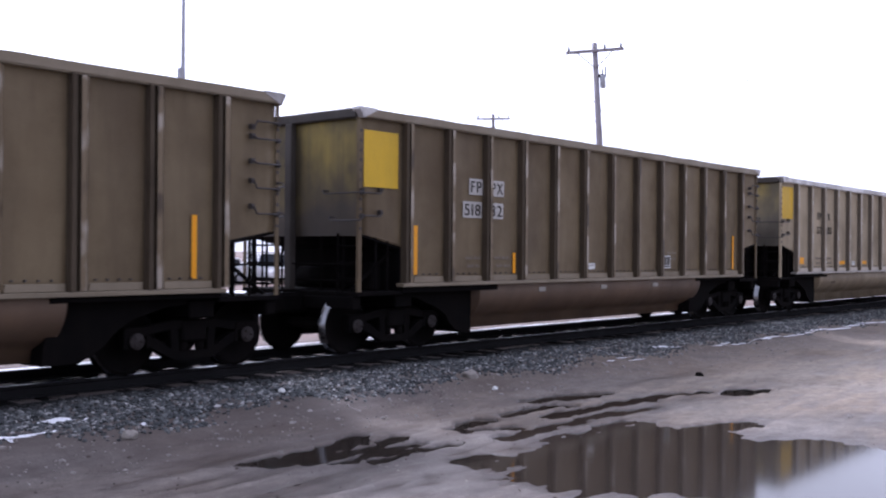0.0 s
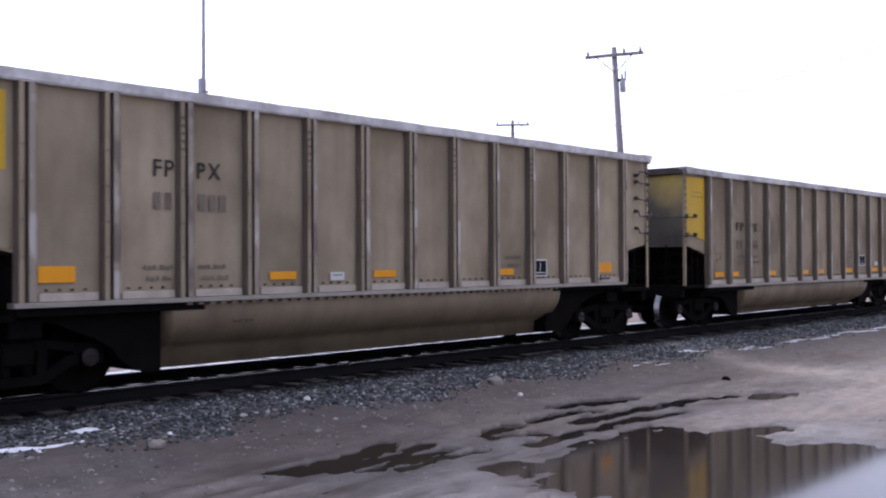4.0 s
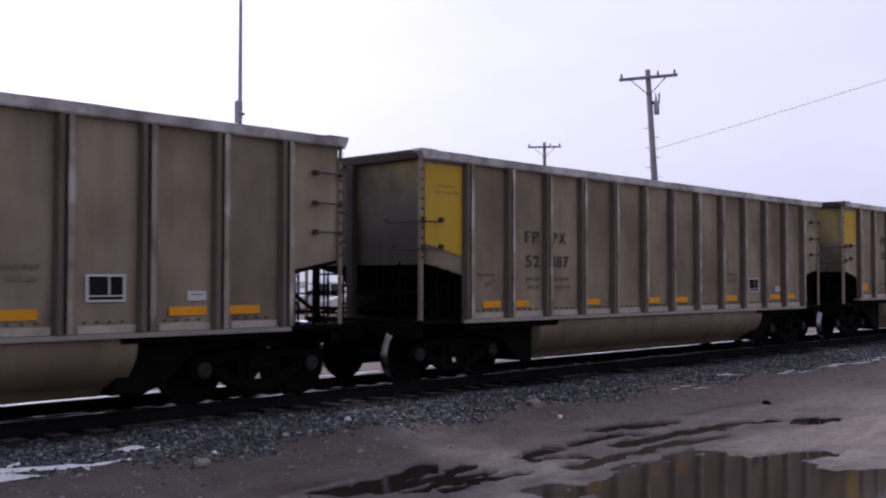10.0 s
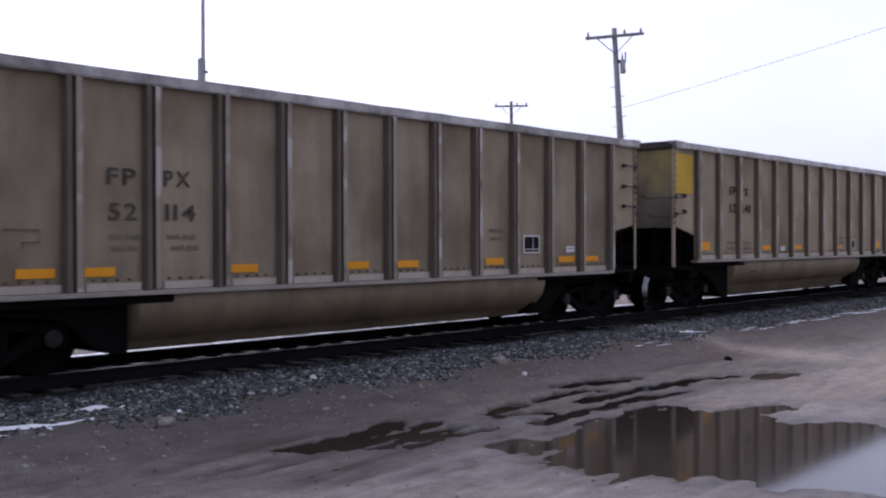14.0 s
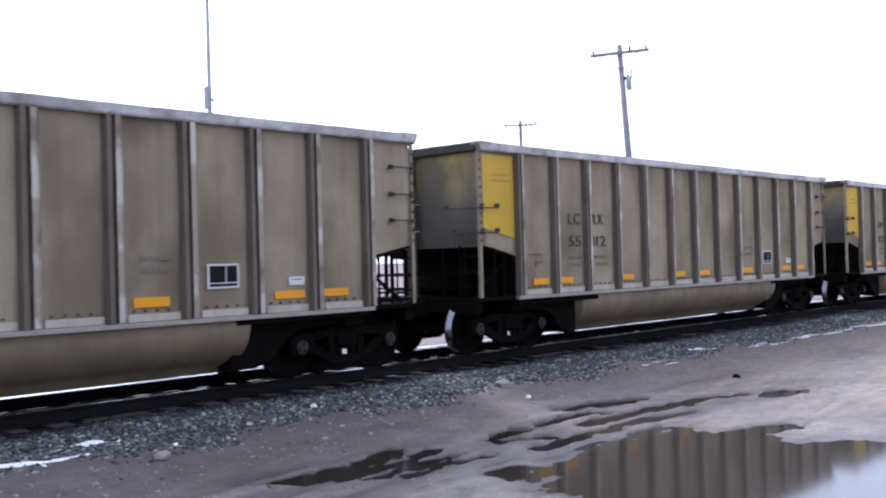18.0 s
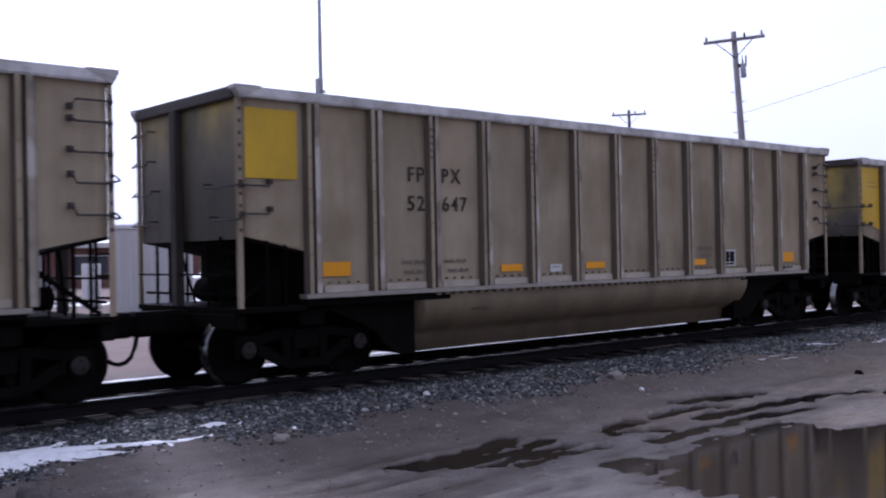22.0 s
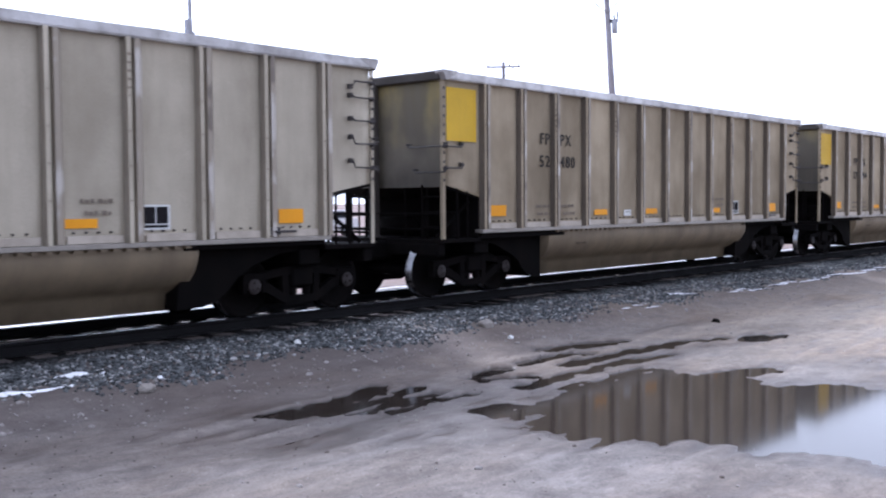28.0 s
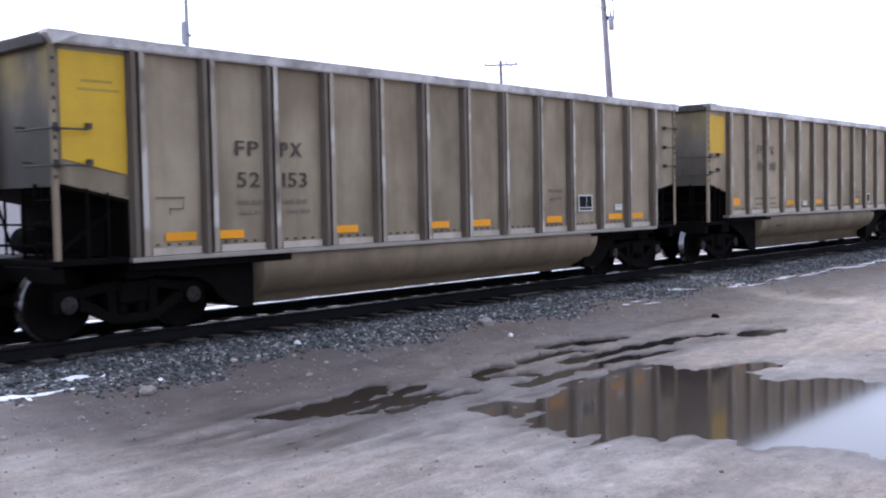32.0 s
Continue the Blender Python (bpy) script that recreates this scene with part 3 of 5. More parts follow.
            # bars in the open corner over the truck
            for x, r in ((LEN - 0.45, 0.026), (LEN - 0.72, 0.02)):
                part("corner_bar", tube(bmesh.new(), [(s * x, q * (HALF - 0.1), 0.98), (s * x, q * (HALF - 0.1), 1.86)], r), BLACK, car)
        # ladder, brake rods and braces in the open end
        part("end_bar", tube(bmesh.new(), [(s * (LEN - 0.02), -HALF + 0.5, 1.0), (s * (LEN - 0.02), -HALF + 0.5, 1.9)], 0.02), BLACK, car)
        for z in (1.2, 1.45, 1.7):
            part("rung", tube(bmesh.new(), [(s * (LEN - 0.02), -HALF + 0.1, z), (s * (LEN - 0.02), -HALF + 0.5, z)], 0.016), BLACK, car)
        part("brake_rod", tube(bmesh.new(), [(s * (LEN - 0.3), -0.7, 1.0), (s * (LEN - 0.38), -0.7, 1.84)], 0.018), BLACK, car)
        part("brake_rod", tube(bmesh.new(), [(s * (LEN - 0.55), 0.75, 1.0), (s * (LEN - 0.3), 0.75, 1.84)], 0.02), BLACK, car)
        part("end_brace", tube(bmesh.new(), [(s * 6.36, -1.15, 1.62), (s * (LEN - 0.08), -1.15, 1.02)], 0.03), BLACK, car)
        part("end_brace", tube(bmesh.new(), [(s * (LEN - 0.08), -HALF + 0.12, 1.16), (s * (LEN - 0.08), HALF - 0.12, 1.16)], 0.02), BLACK, car)
        for y in (-0.95, -0.45, 0.5, 1.0):
            part("end_bar", tube(bmesh.new(), [(s * (LEN - 0.1), y, 1.0), (s * (LEN - 0.1), y, 1.88)], 0.022), BLACK, car)
        part("hand_rail", tube(bmesh.new(), [(s * (LEN + 0.02), -HALF + 0.1, 1.42), (s * (LEN + 0.02), HALF - 0.1, 1.42)], 0.014), BLACK, car)
        part("end_platform", soft_box(min(s * 6.3, s * (LEN + 0.02)), max(s * 6.3, s * (LEN + 0.02)), -HALF + 0.03, HALF - 0.03, 0.93, 1.0, 0.01), BLACK, car)
        part("end_sill", soft_box(min(s * (LEN - 0.15), s * (LEN + 0.03)), max(s * (LEN - 0.15), s * (LEN + 0.03)), -HALF + 0.1, HALF - 0.1, 0.72, 0.93, 0.02), BLACK, car)
        part("coupler", soft_box(min(s * (LEN - 0.1), s * (LEN + 0.79)), max(s * (LEN - 0.1), s * (LEN + 0.79)), -0.15, 0.15, 0.64, 0.96, 0.05), BLACK, car)
        part("brake_hose", tube(bmesh.new(), [(s * (LEN + 0.2), 0.36, 0.86), (s * (LEN + 0.42), 0.36, 0.82), (s * (LEN + 0.51), 0.36, 0.68), (s * (LEN + 0.56), 0.35, 0.48), (s * (LEN + 0.62), 0.34, 0.35), (s * (LEN + 0.7), 0.33, 0.29), (s * (LEN + 0.79), 0.33, 0.27)], 0.03), BLACK, car)
        # end grab irons
        for z, y0, y1 in ((2.52, -1.3, -0.65), (2.1, -1.3, -0.8), (3.36, 0.9, 1.3), (2.94, 0.9, 1.3), (2.52, 0.8, 1.3), (2.1, 0.85, 1.3)):
            out, q = (y1, 1) if y1 > 0 else (y0, -1)
            inner = y0 if y1 > 0 else y1
            part("end_grab_iron", tube(bmesh.new(), [(s * (LEN - 0.05), inner, z + 0.05), (s * (LEN + 0.07), inner, z + 0.05), (s * (LEN + 0.07), inner + q * 0.05, z), (s * (LEN + 0.07), out, z), (s * (LEN + 0.04), q * (HALF + 0.05), z), (s * (LEN - 0.02), q * (HALF + 0.07), z + 0.05), (s * (LEN - 0.02), q * (HALF - 0.03), z + 0.06)], 0.014), IRON, car)
    # side grab irons
    yy = -HALF - 0.05
    def grab(x0, x1, z, drop):
        bm = tube(bmesh.new(), [(x0, -HALF + 0.03, z + drop), (x0, yy, z + drop), (x0 + 0.05 * (1 if x1 > x0 else -1), yy, z), (x1, yy, z), (x1, -HALF + 0.03, z)], 0.014)
        box(bm, x0 - 0.03, x0 + 0.03, yy + 0.02, -HALF + 0.036, z + drop - 0.035, z + drop + 0.035)
        box(bm, x1 - 0.025, x1 + 0.025, yy + 0.02, -HALF + 0.036, z - 0.03, z + 0.03)
        return bm
    for z in (2.52, 2.1 if kind == "B" else 2.17):
        part("grab_iron", grab(-LEN + 0.45, -LEN + 0.04, z, 0.04 if kind == "B" else 0.06), IRON, car, "dark bent grab iron")
    for z, dr in ((3.4, -0.08), (3.16, 0.03), (2.82, 0.03), (2.48, 0.1), (2.13, 0.1)) if kind in "AC" else ((3.1, 0.0), (2.68, 0.0), (2.28, 0.0)):
        part("grab_iron", grab(LEN - 0.5, LEN - 0.04, z, dr), IRON, car, "dark bent grab iron")
    # tub between the trucks, its flanks curved in, and the black slopes at both its ends
    bm = bmesh.new()
    half = [(HALF - 0.05, sill - 0.002), (HALF - 0.04, sill - 0.12), (HALF - 0.06, sill - 0.24), (HALF - 0.11, sill - 0.35), (HALF - 0.2, sill - 0.46), (HALF - 0.33, sill - 0.56), (HALF - 0.5, sill - 0.64), (0.9, 0.22 if kind in "AB" else 0.27)]
    prof = [(-y, z) for y, z in half] + half[::-1]
    rings = []
    for x, sh in ((-4.32, 0.0), (-4.28, 0.0), (4.09, 0.0), (4.13, 0.0)):
        rings.append([bm.verts.new((x + (0.05 if x > 0 else -0.1) * (z - sill) / 0.6 * 1.0, y, z)) for y, z in prof])
    for a, b in zip(rings, rings[1:]):
        for k in range(len(prof) - 1):
            bm.faces.new((a[k], a[k + 1], b[k + 1], b[k]))
    bm.faces.new(rings[0])
    bm.faces.new(rings[-1])
    part("tub", bm, spec["tub"], car, "curved dirty tub sheet", smooth=True)
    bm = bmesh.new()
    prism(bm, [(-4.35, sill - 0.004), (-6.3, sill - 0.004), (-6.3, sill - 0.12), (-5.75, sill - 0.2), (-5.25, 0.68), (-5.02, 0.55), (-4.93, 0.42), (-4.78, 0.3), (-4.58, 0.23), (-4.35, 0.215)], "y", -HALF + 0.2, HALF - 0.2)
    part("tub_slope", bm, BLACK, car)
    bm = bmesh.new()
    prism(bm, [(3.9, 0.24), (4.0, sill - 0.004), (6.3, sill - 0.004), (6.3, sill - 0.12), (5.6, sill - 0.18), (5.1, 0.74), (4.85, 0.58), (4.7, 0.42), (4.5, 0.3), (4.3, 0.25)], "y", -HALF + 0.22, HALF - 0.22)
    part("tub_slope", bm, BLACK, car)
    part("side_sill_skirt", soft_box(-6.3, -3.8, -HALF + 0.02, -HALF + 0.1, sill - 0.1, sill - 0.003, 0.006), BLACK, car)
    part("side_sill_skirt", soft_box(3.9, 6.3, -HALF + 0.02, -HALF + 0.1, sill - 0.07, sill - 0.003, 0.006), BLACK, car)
    part("centre_sill", soft_box(-LEN, LEN, -0.2, 0.2, 0.66, 0.94, 0.01), BLACK, car)
    part("body_bolster", soft_box(-AXLES[1] - 0.2, -AXLES[1] + 0.2, -1.25, 1.25, 0.72, 0.96, 0.02), BLACK, car)
    part("body_bolster", soft_box(AXLES[1] - 0.2, AXLES[1] + 0.2, -1.25, 1.25, 0.72, 0.96, 0.02), BLACK, car)
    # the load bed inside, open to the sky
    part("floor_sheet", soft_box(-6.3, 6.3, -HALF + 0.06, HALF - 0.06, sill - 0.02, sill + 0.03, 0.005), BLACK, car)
    # brake gear on the end platform
    part("air_reservoir", lathe(bmesh.new(), [(-0.5, 0.08), (-0.44, 0.17), (0.3, 0.17), (0.36, 0.08)], "y", 14, (-6.75, 0.2, 1.2)), BLACK, car, smooth=True)
    part("brake_cylinder", lathe(bmesh.new(), [(0, 0.1), (0.02, 0.14), (0.4, 0.14), (0.42, 0.1)], "x", 14, (6.5, -0.5, 1.2)), BLACK, car, smooth=True)
    part("valve_box", soft_box(-6.75, -6.5, -1.1, -0.85, 1.0, 1.45, 0.02), BLACK, car)
    # paint and plates
    f = FACE
    if kind in "ABC":
        z = (2.62, 3.5) if kind != "B" else (2.18, 3.43)
        edge = POSTS[0] - (0.085 if kind == "B" else 0.16)
        bm = bmesh.new()
        pts = [(-LEN + 0.12, z[0]), (edge, z[0] - (0.18 if kind == "B" else 0)), (edge, z[1]), (-LEN + 0.12, z[1])]
        prism(bm, pts, "y", f, f - 0.004)
        part("yellow_mark", bm, YELLOW, car, "yellow rotary-end mark")
        if kind == "B":
            for k, (a, b) in enumerate(((-7.0, -6.6), (-7.05, -6.5))):
                part("stencil_bar", quad_plate(a, b, 3.08 - 0.1 * k, 3.11 - 0.1 * k, f - 0.004, 0.003), YELLOW_DARK, car)
    else:
        bm = prism(bmesh.new(), [(-LEN + 0.1, 1.9), (POSTS[0] - 0.1, 1.74), (POSTS[0] - 0.1, chord - 0.02), (-LEN + 0.1, chord - 0.02)], "y", f, f - 0.004)
        part("teal_mark", bm, TEAL, car, "teal rotary-end mark")
    if kind == "A":
        marks = [(-6.13, -5.68, 1.36, 1.55), (-2.83, -2.36, 1.34, 1.45), (-0.84, -0.36, 1.34, 1.45), (2.13, 2.61, 1.33, 1.44), (5.36, 5.8, 1.33, 1.53)]
    elif kind == "B":
        marks = [(-5.92, -5.46, 1.17, 1.28), (-5.18, -4.7, 1.17, 1.28), (-3.03, -2.57, 1.17, 1.28), (-0.95, -0.48, 1.17, 1.28), (0.14, 0.62, 1.17, 1.28), (2.3, 2.8, 1.17, 1.29), (4.45, 4.98, 1.18, 1.29), (5.32, 5.8, 1.18, 1.29)]
    elif kind == "C":
        marks = [(-6.12, -6.03, 1.25, 2.05), (-3.43, -3.35, 1.25, 1.62), (5.76, 5.84, 1.25, 2.08)]
    else:
        marks = [(-6.05, -5.6, 1.72, 1.9), (-2.85, -2.43, 1.52, 1.64), (0.25, 0.68, 1.5, 1.64), (3.3, 3.7, 1.48, 1.62), (5.42, 5.8, 1.6, 1.75)]
        for a, b, c, d in marks:
            part("paint_patch", quad_plate(a - 0.14, b + 0.16, c - 0.32, d + 0.07, f, 0.003), DULL_PATCH, car, "pale overpainted patch")
    for a, b, c, d in marks:
        if kind == "C" and a > -6.2:
            part("reflector", quad_plate(a, b, c, d, f - 0.004, 0.003), ORANGE, car, "orange reflector strip")
        else:
            part("reflector", quad_plate(a, b, c, d, f - 0.004, 0.003), ORANGE_PALE if kind == "D" else ORANGE, car, "orange reflector strip")
    # black data plate with its white frame and panes
    px, pz, pw, ph = {"A": (3.11, 1.29, 0.5, 0.31), "B": (3.36, 1.36, 0.5, 0.32), "C": (2.12, 1.3, 0.42, 0.28), "D": (2.2, 1.25, 0.4, 0.3)}[kind]
    plate = part("data_plate", quad_plate(px, px + pw, pz, pz + ph, f - 0.004, 0.004), WHITE, car, "black data plate in a white frame")
    for a, b in ((0.07, 0.56), (0.6, 0.93)):
        part("data_field", quad_plate(px + pw * a, px + pw * b, pz + ph * 0.24, pz + ph * 0.92, f - 0.008, 0.003), DATA_BLACK if kind != "C" else DATA_GREY, plate)
    part("data_field", quad_plate(px + pw * 0.07, px + pw * 0.93, pz + ph * 0.08, pz + ph * 0.19, f - 0.008, 0.003), DATA_BLACK, plate)
    wx, wz = {"A": (-1.72, 1.31), "B": (4.7, 1.36), "C": (-0.92, 1.3), "D": (-6.0, 1.3)}[kind]
    tag_plate = part("label_plate", quad_plate(wx, wx + 0.27, wz, wz + 0.12, f - 0.004, 0.004), WHITE, car, "small white label plate")
    part("label_line", quad_plate(wx + 0.05, wx + 0.22, wz + 0.07, wz + 0.085, f - 0.008, 0.002), FAINT, tag_plate)
    # faded weight lines, tub stencils, roping bracket
    for k, (a, b) in enumerate(((-4.78, -4.36), (-4.74, -4.36), (-3.98, -3.52), (-3.92, -3.52), (2.4, 2.85), (2.45, 2.8))):
        z = (1.5 if kind != "B" else 1.62) - 0.14 * (k % 2) + (0.12 if k > 3 else 0)
        tagged(part("stencil_bar", dashes(a, b, z, z + 0.055, f), FAINT, car), kind="stuff")
    if kind == "A":
        for k in range(3):
            tagged(part("stencil_bar", dashes(-3.55 + 0.06 * k, -2.95 - 0.05 * k, 0.96 - 0.085 * k, 0.995 - 0.085 * k, f + 0.03, 0.012), TUB_FAINT, car), kind="stuff")
        bm = tube(bmesh.new(), [(5.33, f, 1.22), (5.33, f - 0.09, 1.22), (5.68, f - 0.09, 1.22), (5.68, f, 1.22)], 0.02)
        box(bm, 5.16, 5.42, f - 0.07, f, 1.175, 1.28)
        part("roping_bracket", bm, IRON, car, "dark roping bracket")
    if kind == "C":
        for x in (-2.6, -0.4, 1.75):
            part("label_plate", quad_plate(x, x + 0.22, 0.9, 0.98, f + 0.02, 0.03), PATCH, car)
    if kind == "B":
        bm = tube(bmesh.new(), [(-5.95, f - 0.004, 1.72), (-5.55, f - 0.004, 1.72), (-5.55, f - 0.004, 1.58), (-5.75, f - 0.004, 1.58), (-5.75, f - 0.004, 1.5)], 0.01)
        part("stencil_mark", bm, FAINT, car)
    for s in (-1, 1):
        t = copy_thing(TRUCK, pose(s * AXLES[1], 0, 0))
        t.parent = car
    return car


PROTO = {
    "A": build_car("A", "weathered bare aluminium coal gondola with a square yellow end mark"),
    "B": build_car("B", "weathered bare aluminium coal gondola with a slanted yellow end mark"),
    "C": build_car("C", "brown painted coal gondola with orange strips and lettering on white"),
    "D": build_car("D", "tan painted coal gondola with a teal end and patched lettering"),
}
# single cars whose paint or metal differs from their kind
ODD = {
    16: build_car("C", "olive-tan painted coal gondola with orange strips", OLIVE),
    25: build_car("B", "pale bare aluminium coal gondola with a slanted yellow end mark", ALU_PALE),
    28: build_car("A", "pale bare aluminium coal gondola with a square yellow end mark", ALU_PALE),
}
for o in (TRUCK, *TRUCK.children_recursive):
    bpy.data.objects.remove(o)

# car, kind, reporting mark and number
CONSIST = [
    (-3, "C", "FPPX", "51840"), (-2, "C", "FPPX", "51832"), (-1, "A", "FPPX", "52603"), (0, "C", "FPPX", "51879"), (1, "B", "LCRX", "55076"),
    (2, "A", "FPPX", ""), (3, "B", "FPPX", ""), (4, "A", "FPPX", "52308"), (5, "A", "FPPX", "52717"), (6, "A", "LCRX", "55288"), (7, "A", "FPPX", "52501"),
    (8, "B", "LCRX", "55060"), (9, "B", "FPPX", "52187"), (10, "A", "FPPX", "52363"), (11, "A", "FPPX", "52599"), (12, "A", "FPPX", "52406"), (13, "B", "FPPX", "52114"),
    (14, "A", "FPPX", "52640"), (15, "A", "FPPX", ""), (16, "C", "LCRX", "54262"), (17, "B", "LCRX", "55089"), (18, "B", "LCRX", "55112"), (19, "B", "FPPX", "52144"),
    (20, "B", "LCRX", "55074"), (21, "A", "FPPX", "52447"), (22, "A", "FPPX", "52647"), (23, "B", "FPPX", "52268"), (24, "D", "CRIX", "42161"), (25, "B", "FPPX", "52134"),
    (26, "B", "FPPX", "52064"), (27, "C", "LCRX", ""), (28, "A", "FPPX", "52341"), (29, "A", "FPPX", "52480"), (30, "A", "FPPX", "52394"), (31, "B", "FPPX", "52188"),
    (32, "A", "FPPX", "52661"), (33, "B", "FPPX", "52153"), (34, "A", "FPPX", ""), (35, "A", "FPPX", ""),
]
GLYPHS = {}


def glyph(ch, height, mat):
    key = (ch, height, mat.name)
    if key not in GLYPHS:
        me = lettering(ch, height)
        xs = [v.co.x for v in me.vertices]
        me.transform(Matrix.Translation((-min(xs), 0, 0)))
        me.materials.append(mat)
        GLYPHS[key] = (me, max(xs) - min(xs))
    return GLYPHS[key]


def letter(car, text, x0, x1, z0, height, kind, n):
    """Stencilled characters set between x0 and x1, each a part of its own."""
    mat = FAINT if n == 34 else STENCIL_OLD if kind == "B" else STENCIL
    y = FACE
    x0, x1 = x0 + SHIFT, x1 + SHIFT
    if kind in "CD":
        wide = (0.12, 0.1, 0.055) if kind == "D" else (0.04, 0.04, 0.04)
        part("stencil_ground", quad_plate(x0 - SHIFT - wide[0], x1 - SHIFT + wide[1], z0 - wide[2], z0 + height + wide[2], y, 0.004), WHITE if kind == "D" else GROUND_PAINT, car, "white stencil ground")
        y -= 0.006
    marks = [glyph(ch, height, mat) for ch in text]
    gap = 0.24 * height
    k = (x1 - x0) / (sum(w for _, w in marks) + gap * (len(marks) - 1))
    for ch, (me, w) in zip(text, marks):
        ob = part("character", me, None, car, "black stencilled " + ch, at=(x0, y - 0.001, z0))
        ob.scale = (k, 1, 1)
        x0 += k * (w + gap)


CARS = []
used = set()
for n, kind, mark, number in CONSIST:
    if n in ODD:
        car = ODD[n]
    else:
        car = PROTO[kind] if kind not in used else copy_thing(PROTO[kind], Matrix())
        used.add(kind)
    CARS.append((n, kind, mark, number, car))
for n, kind, mark, number, car in CARS:
    c = POSTS[2] if kind != "D" else POSTS[2] + 0.02
    z = {"A": 2.66, "B": 2.27, "C": 2.66, "D": 2.64}[kind]
    h = {"A": 0.21, "B": 0.2, "C": 0.2, "D": 0.24}[kind]
    step = {"A": 0.41, "B": 0.42, "C": 0.4, "D": 0.48}[kind]
    k = 3 if kind == "C" else 2
    spans = {"A": (-0.47, -0.18, 0.17, 0.53, -0.49, -0.18, 0.17, 0.65), "B": (-0.63, -0.25, 0.15, 0.53, -0.61, -0.24, 0.17, 0.61), "C": (-0.49, -0.2, 0.1, 0.42, -0.66, -0.22, 0.08, 0.4),
             "D": (-0.64, -0.19, 0.3, 0.62, -0.66, -0.22, 0.28, 0.74)}
    a, b, d, e, p, q, r, u = spans.get(kind, spans["A"])
    letter(car, mark[:2], c + a, c + b, z, h, kind, n)
    letter(car, mark[2:], c + d, c + e, z, h, kind, n)
    if number:
        letter(car, number[:k], c + p, c + q, z - step, h, kind, n)
        letter(car, number[k:], c + r, c + u, z - step, h, kind, n)
    else:
        ink = STENCIL_OLD if kind == "B" else STENCIL
        for lo, hi in ((p, q), (r, u)):
            if kind == "C":
                part("stencil_ground", quad_plate(c + lo - 0.04, c + hi + 0.04, z - step - 0.04, z - step + h + 0.04, FACE, 0.004), GROUND_PAINT, car, "white stencil ground")
            for j in range(2 if hi - lo < 0.4 else 3):
                w = (hi - lo) / (2 if hi - lo < 0.4 else 3)
                part("number_bar", quad_plate(c + lo + w * j + 0.02, c + lo + w * (j + 1) - 0.04, z - step, z - step + h, FACE - 0.004, 0.002), FAINT if kind != "C" else ink, car)


# ---- ground: one sheet with shallow dips that hold water ----
def lattice(x, y, seed):
    """Smooth value noise on arrays, 0 to 1."""
    xi, yi = np.floor(x).astype(np.int64), np.floor(y).astype(np.int64)
    fx, fy = x - xi, y - yi
    fx, fy = fx * fx * (3 - 2 * fx), fy * fy * (3 - 2 * fy)

    def h(a, b):
        v = np.sin(a * 127.1 + b * 311.7 + seed * 74.7) * 43758.5453
        return v - np.floor(v)
    top = h(xi, yi) * (1 - fx) + h(xi + 1, yi) * fx
    low = h(xi, yi + 1) * (1 - fx) + h(xi + 1, yi + 1) * fx
    return top * (1 - fy) + low * fy


def fbm(x, y, seed, octaves=4):
    out, amp, total = 0, 1.0, 0
    for k in range(octaves):
        out = out + amp * lattice(x * 2 ** k, y * 2 ** k, seed + k)
        total += amp
        amp *= 0.5
    return out / total


# dips: centre, half-axes, turn in degrees, depth
DIPS = [
    (9.5, 5.2, 1.95, 1.2, 12, 0.075), (9.9, 3.6, 1.75, 1.5, 0, 0.09), (9.9, 1.8, 1.8, 1.6, 0, 0.09), (8.9, 6.1, 1.1, 0.24, 5, 0.06), (10.9, 6.15, 0.75, 0.26, 4, 0.06), (11.7, 5.4, 0.85, 0.3, -18, 0.06),
    (6.85, 7.9, 0.5, 0.16, 12, 0.065), (15.05, 6.5, 0.6, 0.24, -22, 0.07),
]
# wheel ruts: half-width, depth, points along the rut
RUTS = [
    (0.12, 0.075, (9.15, 6.82), (10.29, 6.98), (11.38, 6.96), (12.5, 6.8)), (0.16, 0.085, (10.9, 7.34), (12.1, 7.44), (13.0, 7.29), (13.75, 7.24), (14.5, 6.97)),
    (0.2, 0.14, (11.75, 8.3), (12.5, 8.2), (13.2, 8.0)), (0.14, 0.1, (10.49, 7.8), (11.1, 7.86), (11.85, 7.8)), (0.13, 0.1, (9.3, 7.62), (9.65, 7.76), (10.1, 7.8)),
    (0.12, 0.095, (9.37, 7.43), (9.95, 7.24)), (0.13, 0.07, (7.85, 6.38), (8.35, 6.42)), (0.1, 0.075, (9.2, 6.36), (10.4, 6.5), (11.2, 6.42)),
    (0.14, 0.1, (6.5, 7.75), (7.3, 7.88), (8.2, 8.12)), (0.12, 0.085, (6.9, 7.52), (7.75, 7.64), (8.5, 7.82)), (0.1, 0.08, (7.1, 7.22), (7.9, 7.42), (8.4, 7.45)), (0.08, 0.07, (7.4, 7.05), (8.0, 7.18), (8.5, 7.1)),
]


def smooth(a, b, v):
    t = np.clip((v - a) / (b - a), 0, 1)
    return t * t * (3 - 2 * t)


